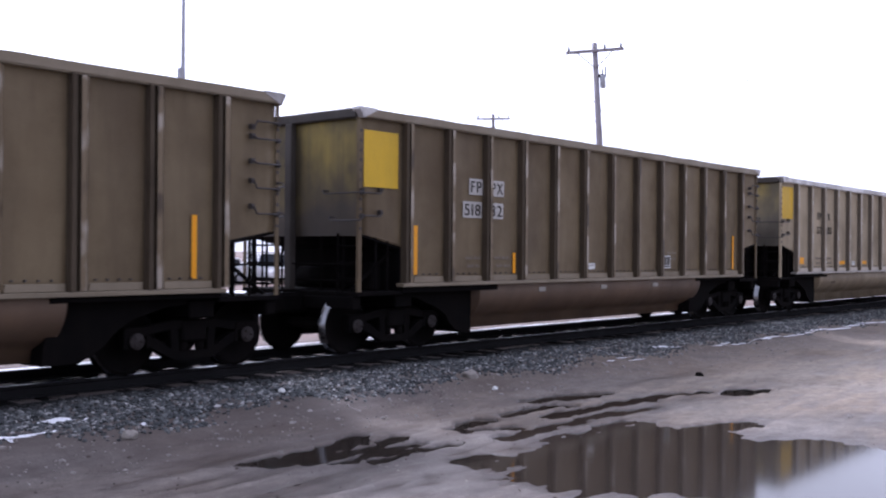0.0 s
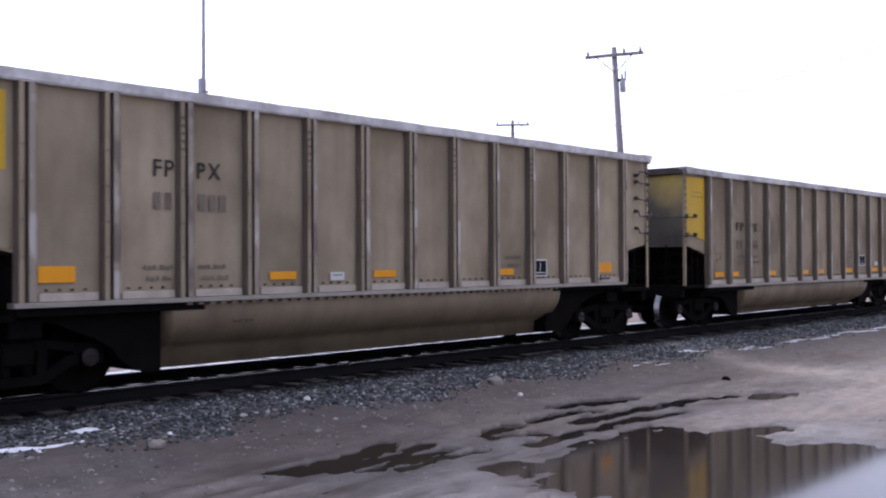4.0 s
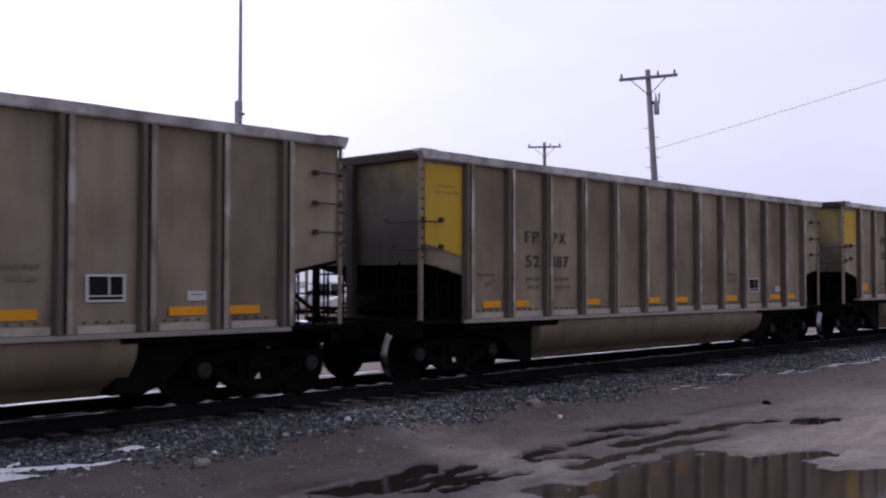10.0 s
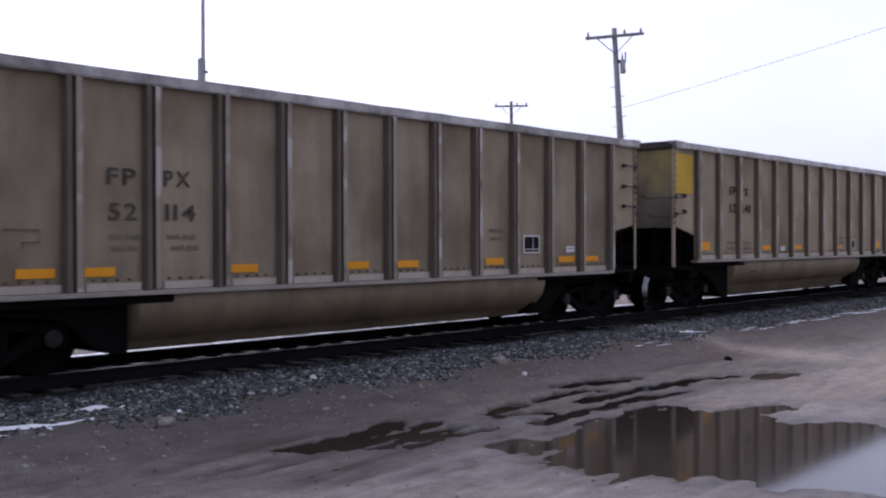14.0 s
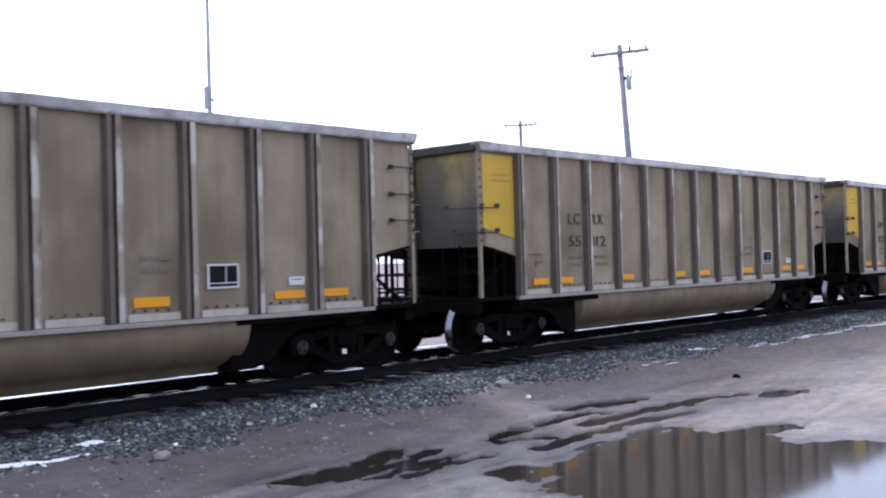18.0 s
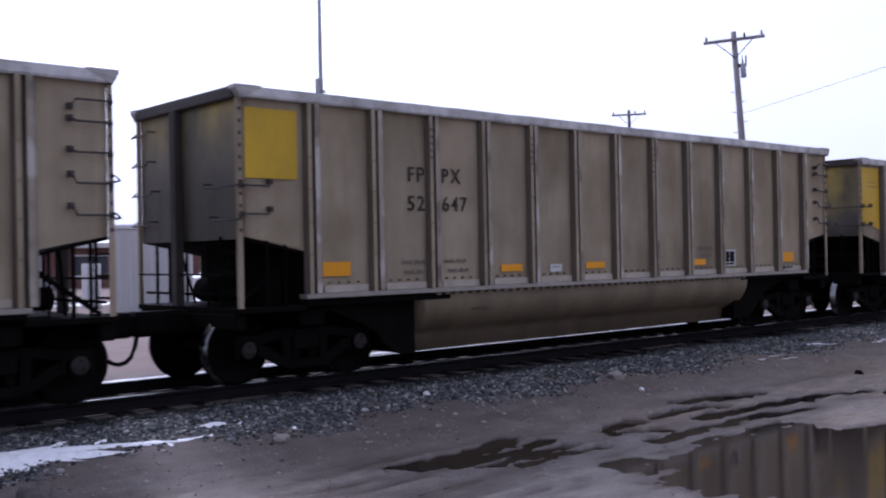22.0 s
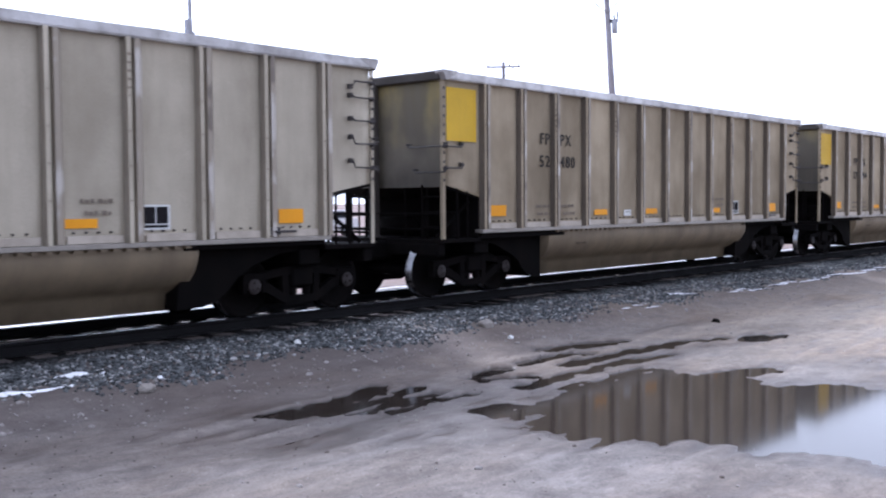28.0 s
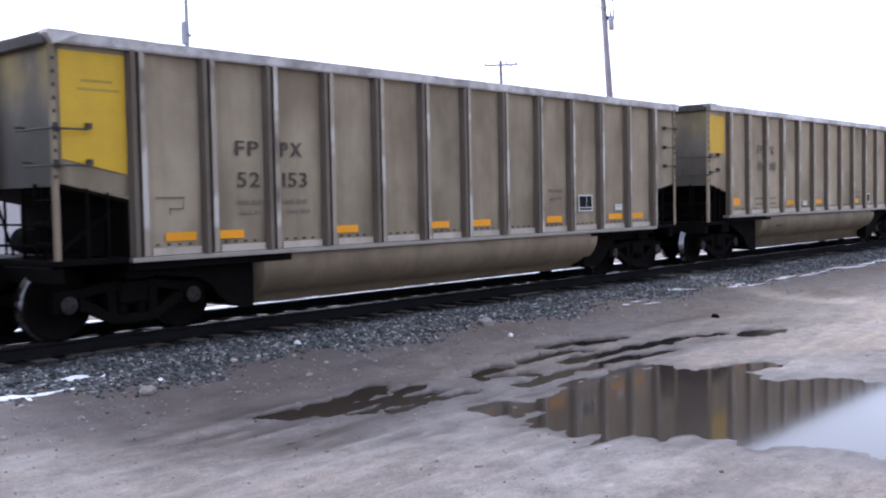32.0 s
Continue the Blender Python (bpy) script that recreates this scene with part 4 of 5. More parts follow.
def ground_height(x, y):
    rise = 0.2 * smooth(8.35, 9.75, y) + 0.08 * smooth(9.4, 11.0, y)
    near = np.exp(-((x - 10) / 30) ** 2)
    rough = 0.027 + (0.045 * (fbm(x * 0.7, y * 0.7, 3) - 0.5) + 0.024 * (fbm(x * 4.0, y * 4.0, 9, 4) - 0.5) + 0.046 * (fbm(x * 0.9 + y * 0.25, (y - 0.12 * x) * 6.5, 13, 3) - 0.5) * smooth(1.5, 3.5, y)) * near
    wx = x + 0.5 * (fbm(x * 1.1, y * 1.1, 21) - 0.5) + 0.5 * (fbm(x * 3.4, y * 3.4, 23, 4) - 0.5)
    wy = y + 0.28 * (fbm(x * 1.3, y * 1.3, 31) - 0.5) + 0.5 * (fbm(x * 2.8, y * 6.5, 33, 5) - 0.5)
    jx = x + 0.3 * (fbm(x * 1.6, y * 1.6, 61) - 0.5) + 0.3 * (fbm(x * 4.5, y * 4.5, 63, 3) - 0.5)
    jy = y + 0.16 * (fbm(x * 1.6, y * 1.6, 71) - 0.5) + 0.3 * (fbm(x * 3.0, y * 7.0, 73, 4) - 0.5)
    dip = 0
    for cx, cy, a, b, turn, depth in DIPS:
        c, s = math.cos(radians(turn)), math.sin(radians(turn))
        u, v = ((wx - cx) * c + (wy - cy) * s) / a, (-(wx - cx) * s + (wy - cy) * c) / b
        dip = np.maximum(dip, depth * (1 - smooth(0.4, 1.45, np.sqrt(u * u + v * v))))
    for wide, depth, *line in RUTS:
        near_line = 1e9
        for (ax, ay), (bx, by) in zip(line, line[1:]):
            dx, dy = bx - ax, by - ay
            t = np.clip(((jx - ax) * dx + (jy - ay) * dy) / (dx * dx + dy * dy), 0, 1)
            near_line = np.minimum(near_line, np.hypot(jx - ax - t * dx, jy - ay - t * dy))
        dip = np.maximum(dip, depth * (1 - smooth(0.35, 1.5, near_line / wide)))
    return rise + rough - dip


def sheet(name, xs, ys, height, mat):
    X, Y = np.meshgrid(xs, ys)
    co = np.stack([X, Y, height(X, Y)], -1).reshape(-1, 3)
    w = len(xs)
    i = (np.arange(len(ys) - 1)[:, None] * w + np.arange(w - 1)[None]).ravel()
    me = bpy.data.meshes.new(name)
    me.from_pydata(co.tolist(), [], np.stack([i, i + 1, i + w + 1, i + w], 1).tolist())
    me.materials.append(mat)
    me.polygons.foreach_set("use_smooth", [True] * len(me.polygons))
    return new(name, me)


def dirt_build(m, n, l, p):
    big = noise_tex(n, l, 0.35, 6)
    mid = noise_tex(n, l, 2.2, 7)
    fine = noise_tex(n, l, 45, 5)
    tracks = noise_tex(n, l, 0.9, 5, (0.25, 1.6, 1))
    c = ramp(n, l, big, [(0.3, (0.106, 0.091, 0.081)), (0.55, (0.167, 0.149, 0.138)), (0.75, (0.23, 0.208, 0.194))])
    c = mix(n, l, ramp(n, l, mid, [(0.42, (0, 0, 0)), (0.66, (0.7,) * 3)]), c, (0.092, 0.076, 0.069))
    c = mix(n, l, ramp(n, l, tracks, [(0.45, (0, 0, 0)), (0.7, (0.55,) * 3)]), c, (0.25, 0.229, 0.216))
    geo = n.new("ShaderNodeNewGeometry")
    sep = n.new("ShaderNodeSeparateXYZ")
    l.new(geo.outputs["Position"], sep.inputs[0])
    # a lane of drier tan grit that runs off beside the track
    wash = noise_tex(n, l, 0.55, 5, (0.6, 1.0, 1))
    lane = n.new("ShaderNodeMath")
    lane.operation = "MULTIPLY_ADD"
    lane.inputs[1].default_value = 9.0
    l.new(wash, lane.inputs[0])
    l.new(sep.outputs[0], lane.inputs[2])
    dry = n.new("ShaderNodeMapRange")
    dry.inputs[1].default_value, dry.inputs[2].default_value = 14.0, 21.0
    l.new(lane.outputs[0], dry.inputs[0])
    c = mix(n, l, ramp(n, l, dry.outputs[0], [(0.0, (0, 0, 0)), (1.0, (0.75,) * 3)]), c, (0.285, 0.24, 0.192))
    # tan and mauve washes, and damp stains that have not dried
    c = mix(n, l, ramp(n, l, wash, [(0.4, (0, 0, 0)), (0.65, (0.5,) * 3)]), c, mix(n, l, 1.0, c, (1.12, 0.98, 0.82), "MULTIPLY"))
    damp = noise_tex(n, l, 0.75, 7, (0.45, 1.1, 1), 0.7)
    c = mix(n, l, ramp(n, l, damp, [(0.52, (0, 0, 0)), (0.6, (0.55,) * 3)]), c, mix(n, l, 1.0, c, (0.58, 0.53, 0.5), "MULTIPLY"))
    # grit, crumbs of mud and small pale stones
    grit = noise_tex(n, l, 16, 6, rough=0.75)
    c = mix(n, l, ramp(n, l, grit, [(0.56, (0, 0, 0)), (0.66, (0.6,) * 3)]), c, (0.07, 0.058, 0.052))
    c = mix(n, l, ramp(n, l, grit, [(0.3, (0.6,) * 3), (0.38, (0, 0, 0))]), c, (0.4, 0.37, 0.34))
    patches = noise_tex(n, l, 5.0, 9, (0.8, 1.3, 1), 0.75)
    c = mix(n, l, 0.75, c, ramp(n, l, patches, [(0.36, (0.36,) * 3), (0.64, (0.64,) * 3)]), "OVERLAY")
    c = mix(n, l, 0.55, c, ramp(n, l, fine, [(0.3, (0.28,) * 3), (0.7, (0.7,) * 3)]), "OVERLAY")
    # dark silt and coal dust washed out along the foot of the ballast
    silt = n.new("ShaderNodeMath")
    silt.operation = "MULTIPLY_ADD"
    silt.inputs[1].default_value = 2.2
    l.new(mid, silt.inputs[0])
    l.new(sep.outputs[1], silt.inputs[2])
    band = n.new("ShaderNodeMapRange")
    band.inputs[1].default_value, band.inputs[2].default_value = 8.6, 10.4
    l.new(silt.outputs[0], band.inputs[0])
    c = mix(n, l, ramp(n, l, band.outputs[0], [(0.0, (0, 0, 0)), (0.9, (0.65,) * 3)]), c, (0.085, 0.068, 0.062))
    # reddish cinders on the lot beyond the track
    far_lot = n.new("ShaderNodeMapRange")
    far_lot.inputs[1].default_value, far_lot.inputs[2].default_value = 15.6, 17.5
    l.new(silt.outputs[0], far_lot.inputs[0])
    c = mix(n, l, ramp(n, l, far_lot.outputs[0], [(0.0, (0, 0, 0)), (1.0, (0.7,) * 3)]), c, (0.2, 0.135, 0.115))
    # wet mud close to the water level
    ma = n.new("ShaderNodeMath")
    ma.operation = "MULTIPLY_ADD"
    ma.inputs[1].default_value, ma.inputs[2].default_value = 1.0, 0.0
    l.new(sep.outputs[2], ma.inputs[0])
    wet = ramp(n, l, ma.outputs[0], [(0.004, (1, 1, 1)), (0.03, (0, 0, 0))])
    c = mix(n, l, wet, c, mix(n, l, 1.0, c, (0.5, 0.46, 0.44), "MULTIPLY"))
    l.new(c, p.inputs["Base Color"])
    p.inputs["Specular IOR Level"].default_value = 0.22
    rough = mix(n, l, wet, ramp(n, l, mid, [(0.3, (0.95,) * 3), (0.7, (0.75,) * 3)]), (0.35, 0.35, 0.35))
    l.new(rough, p.inputs["Roughness"])
    bump(n, l, p, mix(n, l, 0.5, mid, fine), 0.35, 0.02)


DIRT = material("wet_gravel_lot", dirt_build)


def water_build(m, n, l, p):
    p.inputs["Base Color"].default_value = (0.028, 0.022, 0.018, 1)
    p.inputs["Roughness"].default_value = 0.075
    p.inputs["IOR"].default_value = 1.33
    bump(n, l, p, noise_tex(n, l, 12.0, 4), 0.02, 0.004)


WATER = material("muddy_water", water_build)


def snow_build(m, n, l, p):
    s = noise_tex(n, l, 9, 5)
    l.new(ramp(n, l, s, [(0.3, (0.7, 0.7, 0.73)), (0.55, (0.9, 0.9, 0.93))]), p.inputs["Base Color"])
    p.inputs["Roughness"].default_value = 0.6
    bump(n, l, p, noise_tex(n, l, 30, 4), 0.4, 0.02)


SNOW = material("old_snow", snow_build)


def dust_and_shade(n, l, c):
    """Oil and spilt coal dust round the rails, with the train's shade on the ballast painted in."""
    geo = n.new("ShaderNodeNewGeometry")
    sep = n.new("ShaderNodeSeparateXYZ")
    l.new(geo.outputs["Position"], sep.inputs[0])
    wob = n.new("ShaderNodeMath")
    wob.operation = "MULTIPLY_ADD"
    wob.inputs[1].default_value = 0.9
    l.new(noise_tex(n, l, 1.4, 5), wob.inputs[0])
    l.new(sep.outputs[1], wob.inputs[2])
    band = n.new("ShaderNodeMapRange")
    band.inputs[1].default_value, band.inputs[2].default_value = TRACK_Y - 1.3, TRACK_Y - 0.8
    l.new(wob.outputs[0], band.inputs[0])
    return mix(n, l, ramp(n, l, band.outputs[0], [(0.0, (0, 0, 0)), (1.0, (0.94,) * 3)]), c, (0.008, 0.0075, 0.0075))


def stone_build(m, n, l, p):
    geo = n.new("ShaderNodeNewGeometry")
    fine = noise_tex(n, l, 40, 4)
    c = ramp(n, l, geo.outputs["Random Per Island"], [(0.0, (0.028, 0.03, 0.031)), (0.5, (0.075, 0.079, 0.081)), (0.85, (0.15, 0.155, 0.155)), (1.0, (0.42, 0.41, 0.4))])
    c = mix(n, l, 0.5, c, ramp(n, l, fine, [(0.3, (0.3,) * 3), (0.7, (0.7,) * 3)]), "OVERLAY")
    l.new(dust_and_shade(n, l, c), p.inputs["Base Color"])
    p.inputs["Roughness"].default_value = 0.85
    p.inputs["Specular IOR Level"].default_value = 0.2


STONES = material("crushed_granite", stone_build)
ROCK = worn("pale_rock", (0.3, 0.27, 0.24), (0.17, 0.15, 0.13), 0.5, 0.8, streak=1, scale=8, bumpy=0.6)


def fines_build(m, n, l, p):
    a, b = noise_tex(n, l, 2.0, 5), noise_tex(n, l, 25, 5)
    # dark fines: the stones' shadows in the gaps are part of this colour
    c = ramp(n, l, a, [(0.35, (0.025, 0.024, 0.025)), (0.7, (0.055, 0.054, 0.056))])
    c = mix(n, l, 0.6, c, ramp(n, l, b, [(0.3, (0.25,) * 3), (0.7, (0.75,) * 3)]), "OVERLAY")
    l.new(dust_and_shade(n, l, c), p.inputs["Base Color"])
    p.inputs["Roughness"].default_value = 0.95
    p.inputs["Specular IOR Level"].default_value = 0.1
    bump(n, l, p, b, 0.9, 0.02)


GRITTY = material("ballast_fines", fines_build)

far = np.array([-2500, -900, -300, -100, -40, -15, -6])
xs = np.concatenate([far, np.arange(-2, 3, 0.25), np.arange(3, 19, 0.045), np.arange(19, 45, 0.3), [50, 60, 80, 120, 250, 700, 2500]])
ys = np.concatenate([[-2500, -700, -200, -60, -20, -6], np.arange(-2, 1.5, 0.2), np.arange(1.5, 9.6, 0.04), np.arange(9.6, 20, 0.3), [22, 26, 32, 45, 70, 120, 300, 900, 2500]])
ground = sheet("ground", xs, ys, ground_height, DIRT)
tagged(ground, "grey-brown muddy gravel lot with wet ruts", "ground", kind="structure")
bm = bmesh.new()
bm.faces.new([bm.verts.new(c) for c in ((4, -6, 0), (19, -6, 0), (19, 9.3, 0), (4, 9.3, 0))])
tagged(new("water", mesh_of("water", bm, WATER)), "brown puddle water standing in the ruts", "puddle", kind="structure")


# ---- railway track ----
def ballast_height(x, y):
    d = np.abs(y - TRACK_Y)
    top = RAIL_Z - 0.235
    toe = 2.95 + 0.25 * (fbm(x * 0.5, y * 0 + 3, 51) - 0.5)
    z = top - (top - 0.1) * smooth(1.55, 3.3, d * 3.1 / toe)
    return z + 0.035 * (fbm(x * 6, y * 6, 41, 3) - 0.5)


ballast = sheet("ballast_bed", np.concatenate([[-300, -100, -40, -10], np.arange(-4, 46, 0.12), [60, 90, 160, 400, 900]]), np.arange(TRACK_Y - 3.15, TRACK_Y + 3.16, 0.1), ballast_height, GRITTY)
tagged(ballast, "dark grey crushed stone ballast bed", "ballast", kind="structure")


def stone_shapes(count, rng):
    """Low, broken stone shapes: jittered octahedra with a few extra corners."""
    out = []
    for _ in range(count):
        bm = bmesh.new()
        bmesh.ops.create_icosphere(bm, subdivisions=1, radius=1)
        for v in bm.verts:
            v.co *= rng.uniform(0.65, 1.2)
            v.co.z *= 0.75
        out.append((np.array([v.co[:] for v in bm.verts]), np.array([[v.index for v in f.verts] for f in bm.faces])))
        bm.free()
    return out


def scatter(name, spots, sizes, mat, rng):
    """Many loose stones in one mesh."""
    shapes = stone_shapes(10, rng)
    V, F, k = [], [], 0
    for (x, y, z), s in zip(spots, sizes):
        v, f = shapes[rng.randrange(10)]
        a = rng.uniform(0, math.tau)
        c, n_ = math.cos(a), math.sin(a)
        st = rng.uniform(0.75, 1.3)
        w = np.stack([(v[:, 0] * c - v[:, 1] * n_) * s * st, (v[:, 0] * n_ + v[:, 1] * c) * s, v[:, 2] * s], 1) + (x, y, z)
        V.append(w)
        F.append(f + k)
        k += len(v)
    me = bpy.data.meshes.new(name)
    me.from_pydata(np.concatenate(V).tolist(), [], np.concatenate(F).tolist())
    me.materials.append(mat)
    return new(name, me)


def surface(x, y):
    """The higher of lot and ballast, on arrays."""
    return np.maximum(ground_height(x, y), np.where(y > 9.42, ballast_height(x, y), -1.0))


rng = random.Random(5)
dice = np.random.default_rng(5)
x, y = 2 + 40 * dice.random(42000) ** 1.7, dice.uniform(9.2, 11.3, 42000)
edge = 9.5 + 0.25 * np.sin(x * 1.7) + 0.12 * np.sin(x * 5.3)
thin = np.where(y > edge - 0.3, ((y - edge + 0.3) / 0.6) ** 2, 0)
keep = (y >= edge + 0.3) | (dice.random(42000) < thin)
x, y = x[keep], y[keep]
spots = np.stack([x, y, surface(x, y) + 0.004], 1)
sizes = dice.uniform(0.014, 0.034, len(x)) * np.where(dice.random(len(x)) < 0.06, 1.5, 1)
tagged(scatter("ballast_stones", spots, sizes, STONES, rng), "loose grey crushed granite stones", "ballast", kind="stuff")
x = dice.uniform(3, 24, 1500)
y = np.where(dice.random(1500) < 0.3, dice.uniform(3.0, 9.5, 1500), dice.normal(9.1, 0.45, 1500))
z = ground_height(x, y)
dry_spot = z > 0.008
spots = np.stack([x, y, z], 1)[dry_spot]
sizes = (dice.uniform(0.006, 0.02, 1500) * np.where(dice.random(1500) < 0.12, 2.2, 1))[dry_spot]
PEBBLE = worn("pebble_mix", (0.33, 0.3, 0.275), (0.11, 0.095, 0.09), 0.8, 0.8, streak=1, scale=14)
tagged(scatter("pebbles", spots, sizes, PEBBLE, rng), "scattered pale pebbles on the lot", "pebbles", kind="stuff")

x, y = dice.uniform(2.5, 11, 420), 2.5 + 6.7 * dice.random(420) ** 0.6
z = ground_height(x, y)
dry_spot = z > 0.01
CLOD = worn("dark_mud_clod", (0.06, 0.048, 0.042), (0.12, 0.1, 0.088), 0.6, 0.9, streak=1, scale=14, gloss=0.1)
tagged(scatter("mud_crumbs", np.stack([x, y, z], 1)[dry_spot], (dice.uniform(0.004, 0.013, 420) * np.where(dice.random(420) < 0.1, 2.0, 1))[dry_spot], CLOD, rng), "dark crumbs of mud on the lot", "mud crumbs", kind="stuff")

track = thing("railway_track", "railway track with shiny rails on dark wooden ties", "railway track", at=(0, TRACK_Y, 0))
head = [(-0.037, 0), (0.037, 0), (0.037, -0.035), (0.01, -0.05), (0.009, -0.13), (0.068, -0.15), (0.068, -0.165), (-0.068, -0.165), (-0.068, -0.15), (-0.009, -0.13), (-0.01, -0.05), (-0.037, -0.035)]
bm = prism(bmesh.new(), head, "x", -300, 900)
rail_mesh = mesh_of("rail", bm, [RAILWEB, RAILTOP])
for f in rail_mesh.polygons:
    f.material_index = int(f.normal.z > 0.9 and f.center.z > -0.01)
for s in (-1, 1):
    part("rail", rail_mesh, None, track, "steel rail with a polished head", at=(0, s * 0.755, RAIL_Z))
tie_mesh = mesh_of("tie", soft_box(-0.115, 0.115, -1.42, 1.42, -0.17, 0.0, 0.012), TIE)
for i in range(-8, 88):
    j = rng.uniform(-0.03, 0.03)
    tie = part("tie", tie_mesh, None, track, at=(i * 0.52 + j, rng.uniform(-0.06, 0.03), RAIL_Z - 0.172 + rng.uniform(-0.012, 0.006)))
    tie.rotation_euler = (0, 0, rng.uniform(-0.02, 0.02))


# ---- loose rocks and snow ----
GREY_ROCK = worn("grey_boulder", (0.12, 0.108, 0.1), (0.06, 0.053, 0.05), 0.6, 0.85, streak=1, scale=8, bumpy=0.6)


def rock(size, x, y, seed, label, mat=None, flat=0.7):
    bm = bmesh.new()
    bmesh.ops.create_icosphere(bm, subdivisions=3, radius=1)
    for v in bm.verts:
        k = 1 + 0.35 * noise.noise(v.co * 1.3 + Vector((seed, 0, 0))) + 0.12 * noise.noise(v.co * 4 + Vector((0, seed, 0)))
        v.co = Vector((v.co.x * k * size, v.co.y * k * size * 0.8, max(v.co.z, -0.45) * k * size * flat))
    ob = new("rock", mesh_of("rock", bm, mat or ROCK))
    z = max(float(ground_height(np.array(x), np.array(y))), float(ballast_height(np.array(x), np.array(y))) if y > 9.5 else -1)
    ob.location = (x, y, z + 0.25 * size * flat)
    ob.rotation_euler = (0, 0, seed * 1.7)
    return tagged(ob, label, "rock", "loose rocks")


rock(0.13, 12.0, 9.6, 1, "pale angular rock at the foot of the ballast")
rock(0.095, 5.95, 9.25, 2, "pale angular rock at the foot of the ballast")
rock(0.19, 3.2, 8.8, 3, "rounded grey boulder beside the snow", GREY_ROCK)
rock(0.05, 11.75, 8.95, 4, "small white stone on the gravel", WHITE)
rock(0.07, 16.1, 7.9, 5, "small dark stone on the gravel", BLACK)
rock(0.06, 8.8, 10.2, 6, "small white stone on the ballast", WHITE)
rock(0.035, 9.5, 6.3, 7, "small white stone in the puddle", WHITE, 0.5)


def snow_patch(cx, cy, a, b, turn, seed, label):
    """A thin ragged crust of old snow that follows the ground."""
    bm = bmesh.new()
    rings, sides = (6, 96) if a > 0.6 and cy < 12 else (4, 44)
    mound = min(0.05, 0.35 * b)
    c, s = math.cos(radians(turn)), math.sin(radians(turn))
    rim = []
    for k in range(sides):
        t = k * math.tau / sides
        rim.append(1 + 0.5 * noise.noise((math.cos(t) * 1.6 + seed, math.sin(t) * 1.6, 0)) + 0.4 * noise.noise((math.cos(t) * 4, math.sin(t) * 4, seed)) + 0.45 * noise.noise((math.cos(t) * 11, math.sin(t) * 11, seed)) + 0.25 * noise.noise((math.cos(t) * 23, math.sin(t) * 23, seed)))
    T, R = np.meshgrid(np.arange(sides) * math.tau / sides, np.arange(rings + 1) / rings)
    U, V = np.cos(T) * a * np.array(rim) * R, np.sin(T) * b * np.array(rim) * R
    X, Y = cx + U * c - V * s, cy + U * s + V * c
    Z = surface(X, Y) + 0.01 + mound * (1 - R ** 2)
    grid = [[bm.verts.new((x, y, z + min(0.012, 0.3 * b) * noise.noise((x * 7, y * 7, seed)))) for x, y, z in zip(*row)] for row in zip(X.tolist(), Y.tolist(), Z.tolist())]
    for p0, p1 in zip(grid, grid[1:]):
        for k in range(sides):
            bm.faces.new((p0[k], p1[k], p1[(k + 1) % sides], p0[(k + 1) % sides]))
    bmesh.ops.remove_doubles(bm, verts=bm.verts, dist=0.0005)
    ob = new("snow_patch", mesh_of("snow_patch", bm, SNOW, True))
    return tagged(ob, label, "snow", "snow patches")


snow_patch(3.1, 9.92, 1.05, 0.33, -8, 1, "old white snow patch at the foot of the ballast")
snow_patch(4.5, 9.76, 0.42, 0.06, -6, 2, "narrow strip of old snow at the ballast's foot")
snow_patch(5.65, 10.2, 0.22, 0.09, 10, 3, "small snow remnant on the ballast")
snow_patch(18.5, 9.85, 0.3, 0.05, -25, 4, "small snow remnant on the ballast")
for k, x in enumerate((15.7, 16.2, 16.5, 20.0, 20.5, 21.0, 22.3, 22.9, 23.9, 24.8, 25.9, 27.0, 28.3, 29.6, 31.2, 33.0, 35.0)):
    snow_patch(x, 9.4 + 0.08 * math.sin(k * 2.1), 0.12 + 0.05 * k, 0.012 + 0.0015 * k, -3, 5 + k, "thin snow strip along the ballast's foot")
for k, (x, y, a, b) in enumerate(((5.05, 9.7, 0.14, 0.05), (5.3, 9.74, 0.1, 0.03), (4.3, 10.05, 0.12, 0.04), (3.9, 10.15, 0.16, 0.05), (5.95, 10.12, 0.09, 0.03), (6.3, 9.55, 0.07, 0.025), (4.85, 9.62, 0.1, 0.025))):
    snow_patch(x, y, a, b, 12 * k, 80 + k, "crumb of old snow on the ballast's foot")
for k, x in enumerate(range(8, 44, 4)):
    snow_patch(x, 14.75 + 0.1 * math.sin(k), 1.9, 0.05, 0, 31 + k, "long snow strip beyond the far rail")


# ---- poles and the wire ----
WOOD = worn("grey_pole_wood", (0.3, 0.275, 0.29), (0.19, 0.17, 0.18), 0.6, 0.85, streak=0.05)
STEEL = worn("grey_steel_pole", (0.42, 0.43, 0.47), (0.3, 0.3, 0.33), 0.4, 0.55, 0.2)
GLASSY = worn("insulator", (0.2, 0.2, 0.22), (0.1, 0.1, 0.1), 0.3, 0.3)


